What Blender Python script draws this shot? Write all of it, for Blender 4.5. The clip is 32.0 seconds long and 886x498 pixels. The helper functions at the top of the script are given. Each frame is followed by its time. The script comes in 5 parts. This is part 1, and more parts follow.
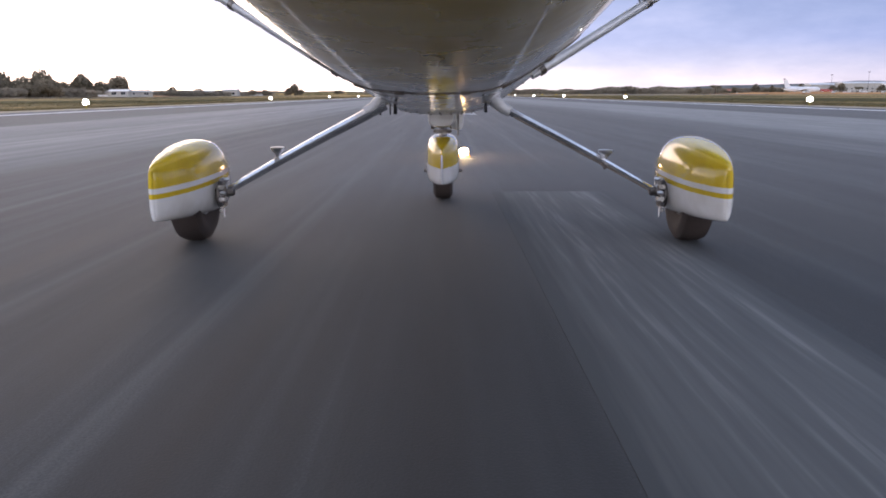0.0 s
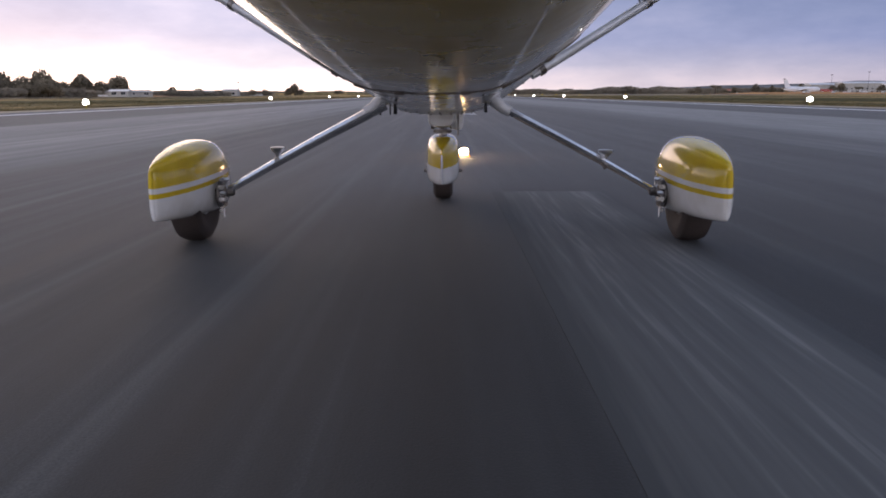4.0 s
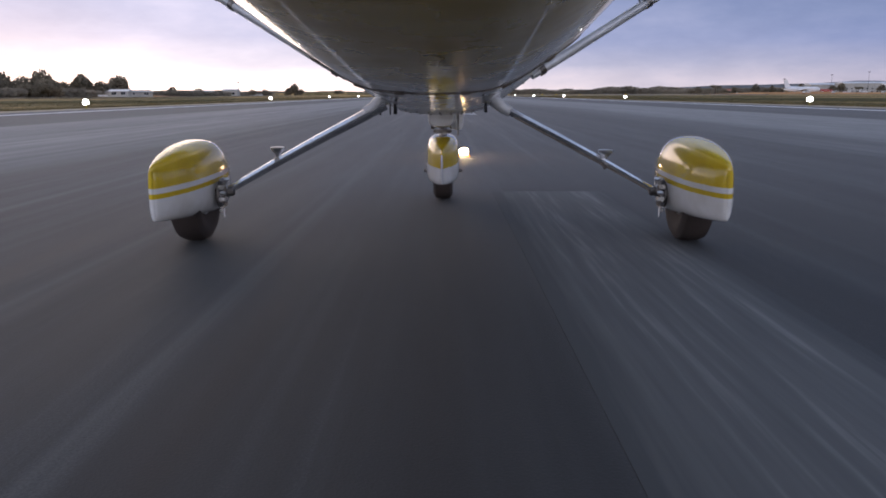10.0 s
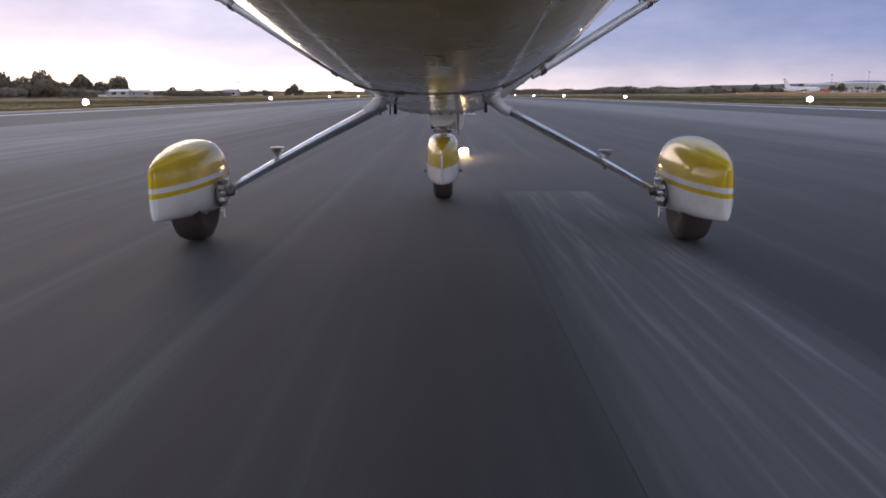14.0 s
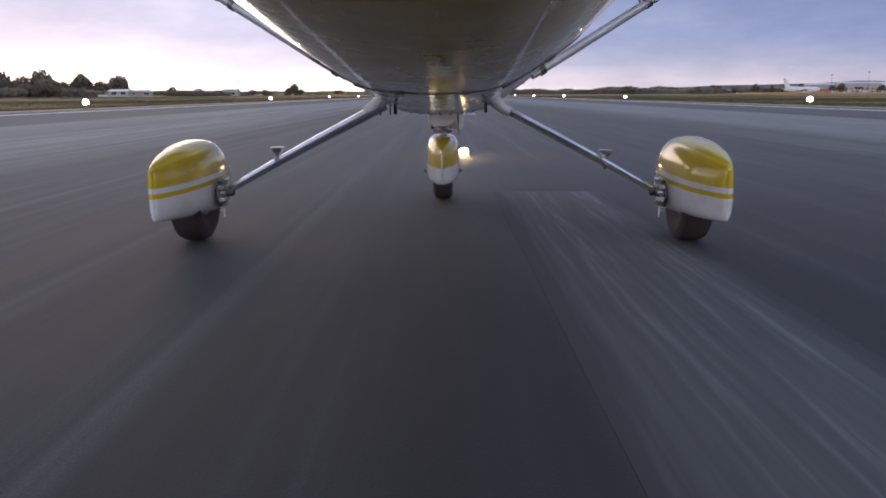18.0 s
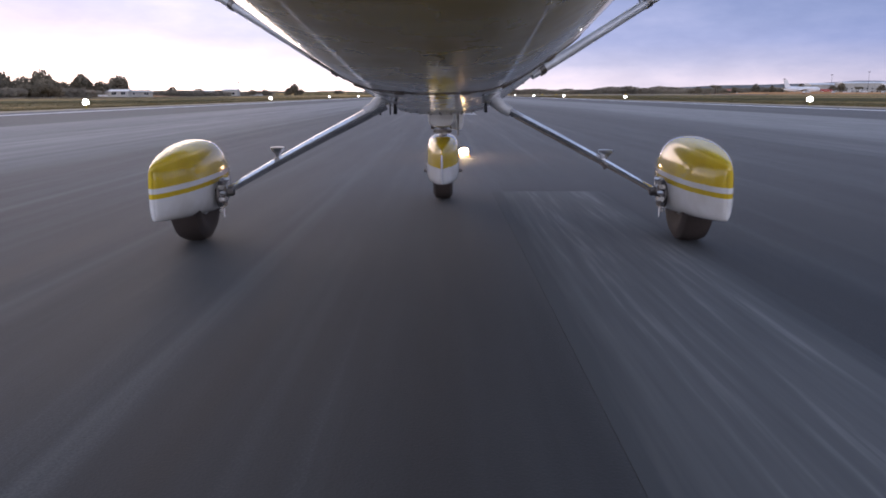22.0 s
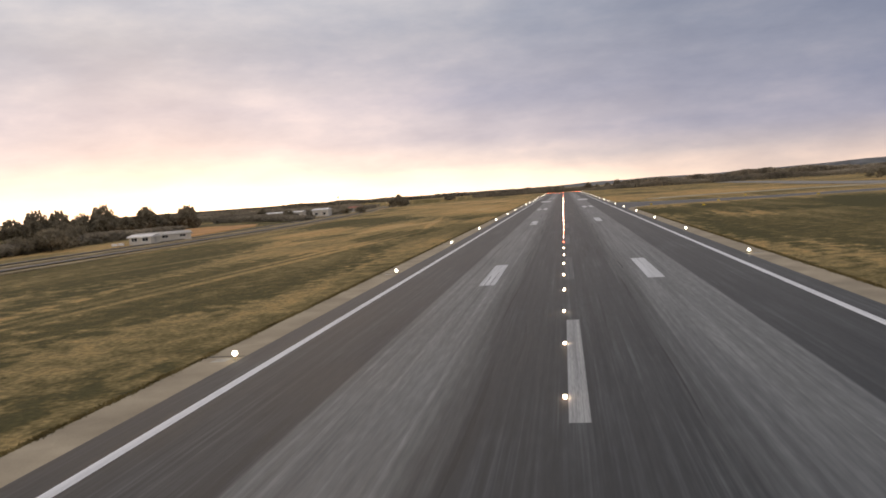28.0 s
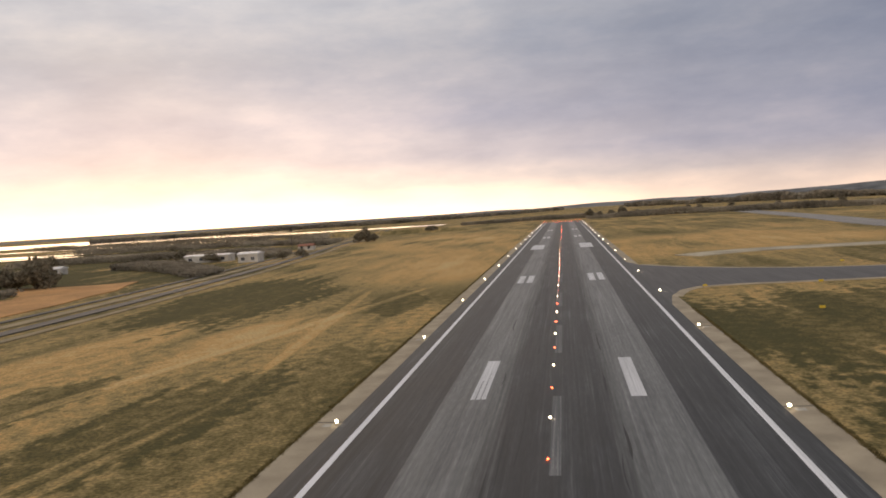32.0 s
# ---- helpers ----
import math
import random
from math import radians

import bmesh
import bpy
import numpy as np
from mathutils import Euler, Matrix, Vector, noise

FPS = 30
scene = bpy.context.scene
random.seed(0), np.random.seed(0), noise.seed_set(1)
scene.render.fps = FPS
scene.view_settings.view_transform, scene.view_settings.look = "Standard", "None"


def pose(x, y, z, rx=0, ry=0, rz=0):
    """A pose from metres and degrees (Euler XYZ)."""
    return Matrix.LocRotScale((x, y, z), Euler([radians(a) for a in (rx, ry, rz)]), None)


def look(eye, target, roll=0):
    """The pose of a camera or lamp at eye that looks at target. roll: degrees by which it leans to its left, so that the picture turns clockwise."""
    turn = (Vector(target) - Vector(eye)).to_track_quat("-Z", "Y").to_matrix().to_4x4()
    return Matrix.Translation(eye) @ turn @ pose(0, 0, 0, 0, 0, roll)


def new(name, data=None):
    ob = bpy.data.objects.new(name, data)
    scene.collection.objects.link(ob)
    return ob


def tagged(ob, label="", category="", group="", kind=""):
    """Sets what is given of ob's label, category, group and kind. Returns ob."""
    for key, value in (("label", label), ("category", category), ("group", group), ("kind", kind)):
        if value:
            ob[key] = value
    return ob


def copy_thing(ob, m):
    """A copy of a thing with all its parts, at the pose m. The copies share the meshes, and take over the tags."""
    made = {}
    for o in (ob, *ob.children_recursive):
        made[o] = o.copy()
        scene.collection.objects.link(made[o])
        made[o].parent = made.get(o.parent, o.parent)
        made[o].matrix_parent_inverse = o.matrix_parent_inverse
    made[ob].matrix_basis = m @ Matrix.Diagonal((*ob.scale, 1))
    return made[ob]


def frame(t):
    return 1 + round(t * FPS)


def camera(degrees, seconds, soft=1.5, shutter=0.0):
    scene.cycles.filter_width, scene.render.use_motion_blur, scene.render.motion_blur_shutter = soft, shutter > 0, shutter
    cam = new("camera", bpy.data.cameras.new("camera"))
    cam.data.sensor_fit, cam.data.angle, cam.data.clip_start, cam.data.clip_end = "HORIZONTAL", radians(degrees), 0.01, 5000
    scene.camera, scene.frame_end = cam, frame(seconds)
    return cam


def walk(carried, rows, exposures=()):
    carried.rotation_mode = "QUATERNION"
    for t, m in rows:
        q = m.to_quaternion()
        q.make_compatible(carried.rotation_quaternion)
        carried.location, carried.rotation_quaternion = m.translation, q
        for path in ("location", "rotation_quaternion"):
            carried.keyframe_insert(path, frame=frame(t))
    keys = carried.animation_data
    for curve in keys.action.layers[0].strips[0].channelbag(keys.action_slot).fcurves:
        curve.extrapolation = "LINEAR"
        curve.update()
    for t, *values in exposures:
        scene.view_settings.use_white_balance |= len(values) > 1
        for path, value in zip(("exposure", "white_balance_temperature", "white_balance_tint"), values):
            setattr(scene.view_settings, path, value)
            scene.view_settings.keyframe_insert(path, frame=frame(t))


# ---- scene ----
# ---- camera ----
cam = camera(60.0, 32.0, soft=1.8)
EYE_Z = 0.72
PATH = [
    (0.0, pose(0.06, 0, EYE_Z, 78.6, 0.2, 0)),
    (22.0, pose(0.06, 0, EYE_Z, 78.6, 0.2, 0)),
    (23.0, pose(0.06, 0, 0.67, 79.3, 0.2, 0)),
    (24.0, pose(0.06, 0, 0.62, 80.0, 0.2, 0)),
    (25.0, pose(0.06, 0, 0.60, 80.6, 0.2, 0)),
    # under the belly, between the main leg and the nose wheel, then up along the runway
    (25.1, pose(0.34, 1.2, 0.43, 81.8, 0, 0)),
    (25.2, pose(0.68, 3.7, 0.29, 83.2, 0, 0)),
    (25.3, pose(0.76, 6.9, 0.36, 83.8, -0.4, 0.4)),
    (25.4, pose(0.86, 10.5, 1.15, 84.0, -0.9, 1.0)),
    (25.5, pose(0.98, 14.3, 2.0, 84.2, -1.1, 1.7)),
    (25.6, pose(1.0, 18.1, 2.6, 84.4, -1.1, 2.2)),
    (25.7, pose(1.05, 21.9, 3.15, 84.6, -1.1, 2.8)),
    (25.8, pose(1.08, 25.7, 3.58, 84.8, -1.0, 3.2)),
    (25.9, pose(1.10, 29.5, 3.98, 85.05, -1.0, 3.6)),
    (26.0, pose(1.10, 33.25, 4.37, 85.29, -0.97, 4.07)),
    (26.5, pose(0.89, 47.65, 5.38, 85.97, 0.56, 7.20)),
    (28.5, pose(0.60, 102.25, 10.27, 85.71, 4.58, 8.31)),
    (29.0, pose(0.25, 116.25, 11.60, 85.39, 3.52, 6.25)),
    (29.5, pose(0.63, 129.75, 12.84, 85.77, 2.92, 5.62)),
    (30.0, pose(0.69, 143.25, 13.85, 86.54, 2.36, 5.34)),
    (30.5, pose(0.27, 156.75, 14.95, 86.69, 0.08, 5.75)),
    (31.0, pose(1.04, 170.25, 16.18, 86.99, 0.36, 7.74)),
    (31.5, pose(1.96, 183.75, 17.29, 87.30, 3.32, 9.06)),
    (32.0, pose(2.42, 197.25, 18.71, 87.18, 3.58, 8.90)),
]
EXPOSURES = [(0.0, 0.85, 6000, 11), (1.2, 0.58, 6050, 13), (2.0, 0.27, 6050, 13), (6.0, 0.24, 6050, 14), (7.0, 0.26, 6100, 14), (9.0, 0.22, 5850, 11), (11.0, 0.17, 5800, 12), (13.0, 0.32, 6000, 13), (18.0, 0.25, 5850, 12), (19.0, 0.42, 5850, 12),
             (22.0, 0.46, 5750, 14), (23.0, 0.60, 5700, 14), (24.0, 0.72, 5650, 15), (25.0, 0.72, 5700, 14), (25.6, 0.45, 5850, 10), (26.0, 0.40, 5950, 10), (26.6, 0.35, 6300, 10), (28.5, 0.22, 8000, 8), (32.0, 0.28, 8200, 8)]
walk(cam, PATH, EXPOSURES)

# ---- world and sun: a broken overcast at sunset, brightest low ahead on the port side ----
SUN_EL, SUN_AZ = 5.0, -30.0
world = bpy.data.worlds.new("sunset_sky")
scene.world = world
world.use_nodes = True


def node(tree, kind, **sets):
    n = tree.nodes.new(kind)
    for key, value in sets.items():
        if key in n.inputs:
            n.inputs[key].default_value = value
        else:
            setattr(n, key, value)
    return n


def ramp(tree, fac, stops, interp="LINEAR"):
    n = tree.nodes.new("ShaderNodeValToRGB")
    n.color_ramp.interpolation = interp
    el = n.color_ramp.elements
    while len(el) < len(stops):
        el.new(0.5)
    for e, (p, c) in zip(el, stops):
        e.position, e.color = p, (*c, 1) if len(c) == 3 else c
    tree.links.new(fac, n.inputs[0])
    return n.outputs[0]


def math_node(tree, op, a, b=None, clamp=False):
    n = tree.nodes.new("ShaderNodeMath")
    n.operation, n.use_clamp = op, clamp
    for i, v in enumerate((a, b)):
        if v is None:
            continue
        if isinstance(v, (int, float)):
            n.inputs[i].default_value = v
        else:
            tree.links.new(v, n.inputs[i])
    return n.outputs[0]


def mix_rgb(tree, fac, a, b, blend="MIX"):
    n = tree.nodes.new("ShaderNodeMix")
    n.data_type, n.blend_type = "RGBA", blend
    for sock, v in ((n.inputs[0], fac), (n.inputs[6], a), (n.inputs[7], b)):
        if isinstance(v, (int, float)):
            sock.default_value = v
        elif isinstance(v, (tuple, list)):
            sock.default_value = (*v, 1) if len(v) == 3 else v
        else:
            tree.links.new(v, sock)
    return n.outputs[2]


def build_sky():
    t = world.node_tree
    t.nodes.clear()
    out = t.nodes.new("ShaderNodeOutputWorld")
    bg = node(t, "ShaderNodeBackground", Strength=1.0)
    t.links.new(bg.outputs[0], out.inputs[0])
    co = t.nodes.new("ShaderNodeTexCoord")
    sep = t.nodes.new("ShaderNodeSeparateXYZ")
    t.links.new(co.outputs["Generated"], sep.inputs[0])
    up = math_node(t, "MAXIMUM", sep.outputs[2], 0.0)
    # cloud deck by height, dusky side and bright side
    dusk = ramp(t, up, [(0.0, (0.56, 0.49, 0.53)), (0.03, (0.40, 0.39, 0.49)), (0.06, (0.25, 0.29, 0.46)), (0.13, (0.19, 0.235, 0.38)),
                        (0.20, (0.21, 0.25, 0.38)), (0.30, (0.29, 0.33, 0.44)), (0.45, (0.48, 0.53, 0.65)), (0.75, (0.46, 0.52, 0.66)), (1.0, (0.40, 0.46, 0.58))])
    bright = ramp(t, up, [(0.0, (2.4, 1.85, 1.45)), (0.035, (1.12, 0.99, 0.98)), (0.07, (0.70, 0.67, 0.80)), (0.12, (0.58, 0.58, 0.74)),
                          (0.20, (0.46, 0.50, 0.64)), (0.30, (0.58, 0.64, 0.78)), (0.45, (0.60, 0.63, 0.72)), (0.75, (0.46, 0.52, 0.66)), (1.0, (0.40, 0.46, 0.58))])
    behind = ramp(t, up, [(0.0, (1.45, 1.30, 1.28)), (0.25, (1.25, 1.18, 1.22)), (0.45, (0.80, 0.80, 0.90)), (0.75, (0.46, 0.52, 0.66)), (1.0, (0.40, 0.46, 0.58))])
    az = radians(SUN_AZ)
    side = t.nodes.new("ShaderNodeVectorMath")
    side.operation = "DOT_PRODUCT"
    side.inputs[1].default_value = (math.sin(az - radians(20)), math.cos(az - radians(20)), 0.05)
    t.links.new(co.outputs["Generated"], side.inputs[0])
    glow = ramp(t, side.outputs["Value"], [(0.15, (0, 0, 0)), (0.52, (0.30, 0.30, 0.30)), (0.66, (0.55, 0.55, 0.55)), (0.88, (1, 1, 1))])
    back = ramp(t, math_node(t, "MULTIPLY", sep.outputs[1], -1.0), [(0.0, (0, 0, 0)), (0.6, (1, 1, 1))], "EASE")
    sky = mix_rgb(t, back, mix_rgb(t, glow, dusk, bright), behind)
    # long flat clouds
    mp = t.nodes.new("ShaderNodeMapping")
    mp.inputs["Scale"].default_value = (2.4, 2.4, 10.0)
    t.links.new(co.outputs["Generated"], mp.inputs[0])
    nz = node(t, "ShaderNodeTexNoise", Scale=1.6, Detail=6.0, Roughness=0.55)
    t.links.new(mp.outputs[0], nz.inputs[0])
    cl = ramp(t, nz.outputs[0], [(0.33, (0.84, 0.87, 0.93)), (0.66, (1.09, 1.06, 1.04))])
    sky = mix_rgb(t, 1.0, sky, cl, "MULTIPLY")
    puff = t.nodes.new("ShaderNodeMapping")
    puff.inputs["Scale"].default_value = (6.0, 6.0, 17.0)
    puff.inputs["Location"].default_value = (3.1, 0.7, 1.9)
    t.links.new(co.outputs["Generated"], puff.inputs[0])
    pz = node(t, "ShaderNodeTexNoise", Scale=1.3, Detail=7.0, Roughness=0.6)
    t.links.new(puff.outputs[0], pz.inputs[0])
    sky = mix_rgb(t, 1.0, sky, ramp(t, pz.outputs[0], [(0.34, (0.88, 0.89, 0.93)), (0.5, (0.98, 0.98, 1.0)), (0.66, (1.13, 1.09, 1.07))]), "MULTIPLY")
    nishita = t.nodes.new("ShaderNodeTexSky")
    nishita.sky_type, nishita.sun_disc = "NISHITA", False
    nishita.sun_elevation, nishita.sun_rotation = radians(SUN_EL), az
    air = mix_rgb(t, 1.0, nishita.outputs[0], (0.05, 0.05, 0.05), "MULTIPLY")
    t.links.new(mix_rgb(t, 0.12, sky, air, "MIX"), bg.inputs[0])


build_sky()
sun = new("sun", bpy.data.lights.new("sun", "SUN"))
sun.data.energy, sun.data.angle, sun.data.color = 0.6, radians(40), (1.0, 0.70, 0.45)
sun.matrix_world = look((0, 0, 0), (-math.sin(radians(SUN_AZ)), -math.cos(radians(SUN_AZ)), -math.tan(radians(SUN_EL + 4))))


# ---- materials ----
def material(name, base, rough=0.6, metal=0.0, vary=0.12, scale=3.0, fine=60.0, bump=0.1, stretch=(1, 1, 1), coat=0.0, emit=None):
    m = bpy.data.materials.new(name)
    m.use_nodes = True
    t = m.node_tree
    b = t.nodes["Principled BSDF"]
    co = t.nodes.new("ShaderNodeTexCoord")
    mp = t.nodes.new("ShaderNodeMapping")
    mp.inputs["Scale"].default_value = stretch
    t.links.new(co.outputs["Object"], mp.inputs[0])
    big = node(t, "ShaderNodeTexNoise", Scale=scale, Detail=4.0)
    small = node(t, "ShaderNodeTexNoise", Scale=fine, Detail=3.0)
    t.links.new(mp.outputs[0], big.inputs[0])
    t.links.new(mp.outputs[0], small.inputs[0])
    f = math_node(t, "ADD", math_node(t, "MULTIPLY", big.outputs[0], 0.65), math_node(t, "MULTIPLY", small.outputs[0], 0.35))
    lo = tuple(c * (1 - vary * 2) for c in base)
    hi = tuple(min(1, c * (1 + vary * 2)) for c in base)
    col = ramp(t, f, [(0.3, lo), (0.7, hi)])
    t.links.new(col, b.inputs["Base Color"])
    t.links.new(ramp(t, f, [(0.3, (rough * 0.85,) * 3), (0.7, (min(1, rough * 1.15),) * 3)]), b.inputs["Roughness"])
    b.inputs["Metallic"].default_value = metal
    b.inputs["Specular IOR Level"].default_value = 0.12 if rough >= 0.85 else 0.5
    b.inputs["Coat Weight"].default_value = coat
    b.inputs["Coat Roughness"].default_value = 0.06
    if bump:
        bp = node(t, "ShaderNodeBump", Strength=bump, Distance=0.01)
        t.links.new(small.outputs[0], bp.inputs["Height"])
        t.links.new(bp.outputs[0], b.inputs["Normal"])
    if emit:
        b.inputs["Emission Color"].default_value = (*emit[0], 1)
        b.inputs["Emission Strength"].default_value = emit[1]
    return m


def asphalt_material(name, dark, light, band=0.0):
    """Bitumen with rubber streaks along the runway; band: paler old surfacing past that many metres from the middle."""
    m = bpy.data.materials.new(name)
    m.use_nodes = True
    t = m.node_tree
    b = t.nodes["Principled BSDF"]
    co = t.nodes.new("ShaderNodeTexCoord")

    def layer(sx, sy, scale, detail=3.0):
        mp = t.nodes.new("ShaderNodeMapping")
        mp.inputs["Scale"].default_value = (sx, sy, 1)
        t.links.new(co.outputs["Object"], mp.inputs[0])
        n = node(t, "ShaderNodeTexNoise", Scale=scale, Detail=detail)
        t.links.new(mp.outputs[0], n.inputs[0])
        return n.outputs[0]

    streak = layer(1.0, 0.012, 3.2, 5.0)
    fine = layer(1.0, 0.006, 11.0, 5.0)
    patch = layer(1.0, 0.3, 0.22, 3.0)
    grit = layer(1.0, 1.0, 130.0, 2.0)
    f = math_node(t, "ADD", math_node(t, "MULTIPLY", streak, 0.30), math_node(t, "MULTIPLY", fine, 0.28))
    f = math_node(t, "ADD", f, math_node(t, "MULTIPLY", patch, 0.28))
    f = math_node(t, "ADD", f, math_node(t, "MULTIPLY", grit, 0.14))
    col = ramp(t, f, [(0.44, tuple(c * 0.72 for c in dark)), (0.52, tuple(c * 1.05 for c in dark)), (0.63, tuple(c * 0.95 for c in light))])
    if band:
        sep = t.nodes.new("ShaderNodeSeparateXYZ")
        t.links.new(co.outputs["Object"], sep.inputs[0])
        d = math_node(t, "ABSOLUTE", math_node(t, "SUBTRACT", sep.outputs[0], 0.85))
        soft = math_node(t, "ADD", d, math_node(t, "MULTIPLY", streak, 2.4))
        edge = math_node(t, "MULTIPLY", math_node(t, "SUBTRACT", soft, band), 0.42, True)
        far = math_node(t, "MULTIPLY", math_node(t, "SUBTRACT", 11.3, d), 6.0, True)
        edge = math_node(t, "MULTIPLY", edge, far)
        col = mix_rgb(t, math_node(t, "MULTIPLY", edge, 0.85), col, mix_rgb(t, f, (0.116, 0.121, 0.119), (0.205, 0.213, 0.208)))
    blotch = layer(1.0, 0.10, 5.0, 6.0)
    col = mix_rgb(t, 0.4, col, ramp(t, blotch, [(0.36, (0.72, 0.72, 0.73)), (0.5, (1, 1, 1)), (0.66, (1.45, 1.44, 1.42))]), "MULTIPLY")
    skid = layer(1.0, 0.022, 1.9, 2.5)
    col = mix_rgb(t, 0.58, col, ramp(t, skid, [(0.36, (1.35, 1.34, 1.33)), (0.45, (1, 1, 1)), (0.55, (1, 1, 1)), (0.66, (0.62, 0.62, 0.63))]), "MULTIPLY")
    lines = layer(1.0, 0.003, 3.4, 3.5)
    col = mix_rgb(t, 0.44, col, ramp(t, lines, [(0.36, (0.62, 0.62, 0.63)), (0.46, (0.95, 0.95, 0.95)), (0.55, (1.03, 1.03, 1.03)), (0.66, (1.55, 1.54, 1.52))]), "MULTIPLY")
    mend = layer(1.0, 0.09, 0.35, 1.0)
    col = mix_rgb(t, 0.6, col, ramp(t, mend, [(0.40, (0.8, 0.8, 0.82)), (0.46, (1.02, 1.02, 1.02)), (0.6, (1.06, 1.06, 1.05))]), "MULTIPLY")
    t.links.new(col, b.inputs["Base Color"])
    t.links.new(ramp(t, f, [(0.35, (0.66,) * 3), (0.65, (0.86,) * 3)]), b.inputs["Roughness"])
    b.inputs["Specular IOR Level"].default_value = 0.5
    b.inputs["Sheen Weight"].default_value = 0.06
    b.inputs["Sheen Roughness"].default_value = 0.22
    bp = node(t, "ShaderNodeBump", Strength=0.25, Distance=0.006)
    t.links.new(math_node(t, "ADD", grit, fine), bp.inputs["Height"])
    t.links.new(bp.outputs[0], b.inputs["Normal"])
    return m


def foliage_material(name, base, scale, fine):
    """Leaves: dull, and lit through from behind by the low sun."""
    m = material(name, base, 0.85, vary=0.35, scale=scale, fine=fine, bump=0)
    t = m.node_tree
    b, out = t.nodes["Principled BSDF"], t.nodes["Material Output"]
    glow = t.nodes.new("ShaderNodeBsdfTranslucent")
    t.links.new(b.inputs["Base Color"].links[0].from_socket, glow.inputs["Color"])
    mix = node(t, "ShaderNodeMixShader")
    mix.inputs[0].default_value = 0.5
    t.links.new(b.outputs[0], mix.inputs[1])
    t.links.new(glow.outputs[0], mix.inputs[2])
    t.links.new(mix.outputs[0], out.inputs["Surface"])
    return m


def marking_material(name, keep, tint=(0.62, 0.62, 0.60), ragged=0.0):
    """Worn runway paint: streaks where tyres have scrubbed it down to the bitumen. keep: how much is left; ragged: how far its long edges are worn."""
    m = bpy.data.materials.new(name)
    m.use_nodes = True
    t = m.node_tree
    b = t.nodes["Principled BSDF"]
    co = t.nodes.new("ShaderNodeTexCoord")

    def layer(sx, sy, scale):
        mp = t.nodes.new("ShaderNodeMapping")
        mp.inputs["Scale"].default_value = (sx, sy, 1)
        t.links.new(co.outputs["Object"], mp.inputs[0])
        n = node(t, "ShaderNodeTexNoise", Scale=scale, Detail=5.0)
        t.links.new(mp.outputs[0], n.inputs[0])
        return n.outputs[0]

    f = math_node(t, "ADD", math_node(t, "MULTIPLY", layer(1, 0.01, 5.0), 0.6), math_node(t, "MULTIPLY", layer(1, 0.04, 26.0), 0.4))
    if ragged:
        box_co = t.nodes.new("ShaderNodeSeparateXYZ")
        t.links.new(co.outputs["Generated"], box_co.inputs[0])
        side = math_node(t, "SUBTRACT", 0.5, math_node(t, "ABSOLUTE", math_node(t, "SUBTRACT", box_co.outputs[0], 0.5)))
        f = math_node(t, "SUBTRACT", f, math_node(t, "MULTIPLY", math_node(t, "SUBTRACT", 1.0, math_node(t, "MULTIPLY", side, 5.0, True)), ragged))
    w = ramp(t, f, [(0.30, (max(0, keep - 0.35),) * 3), (0.52, (keep,) * 3), (0.70, (min(1, keep + 0.3),) * 3)])
    t.links.new(mix_rgb(t, w, (0.060, 0.065, 0.068), tint), b.inputs["Base Color"])
    b.inputs["Roughness"].default_value = 0.85
    return m


BAR = 159.45       # the first touchdown bars
# swathes of the airfield grass: middle x, y, half widths, turn, dryness (olive below zero, golden above)
SWATHES = [(-78, 223, 22, 62, 8, -1.15), (-38, 108, 8, 30, -6, -0.95), (-60, 113, 10, 18, -10, -0.9), (-33, 196, 7, 22, 10, -0.5), (-80, 62, 20, 62, 4, -0.9),
           (-75, -60, 30, 80, 0, -0.5), (54, 150, 40, 46, 4, -1.0), (64, 60, 48, 84, 0, -1.0), (-41, 25, 16, 52, -4, -0.95), (60, -60, 30, 70, 0, -0.5), (85, 258, 46, 9, 86, -0.6),
           (-72, 147, 30, 9, 84, 0.9), (-42, 310, 34, 90, 4, 0.8), (-70, 520, 60, 150, 10, 0.7), (70, 370, 75, 75, 0, 0.75), (-28, 90, 8, 70, 0, -0.25), (-50, -115, 40, 90, 0, -0.9), (52, -110, 40, 90, 0, -0.9), (-48, 165, 20, 10, 70, 0.7), (-420, 420, 290, 330, 20, -1.1), (-160, 268, 24, 9, 60, 1.2), (-185, 340, 55, 120, 20, -1.0), (-142, 205, 14, 42, 22, 0.9),
           (-41, 45, 1.2, 80, -5.5, 1.0), (-44, 45, 1.0, 80, -5.5, 0.8), (-40, 165, 1.5, 55, 6, 0.8), (-52, 128, 1.6, 110, -11.8, 0.9)]


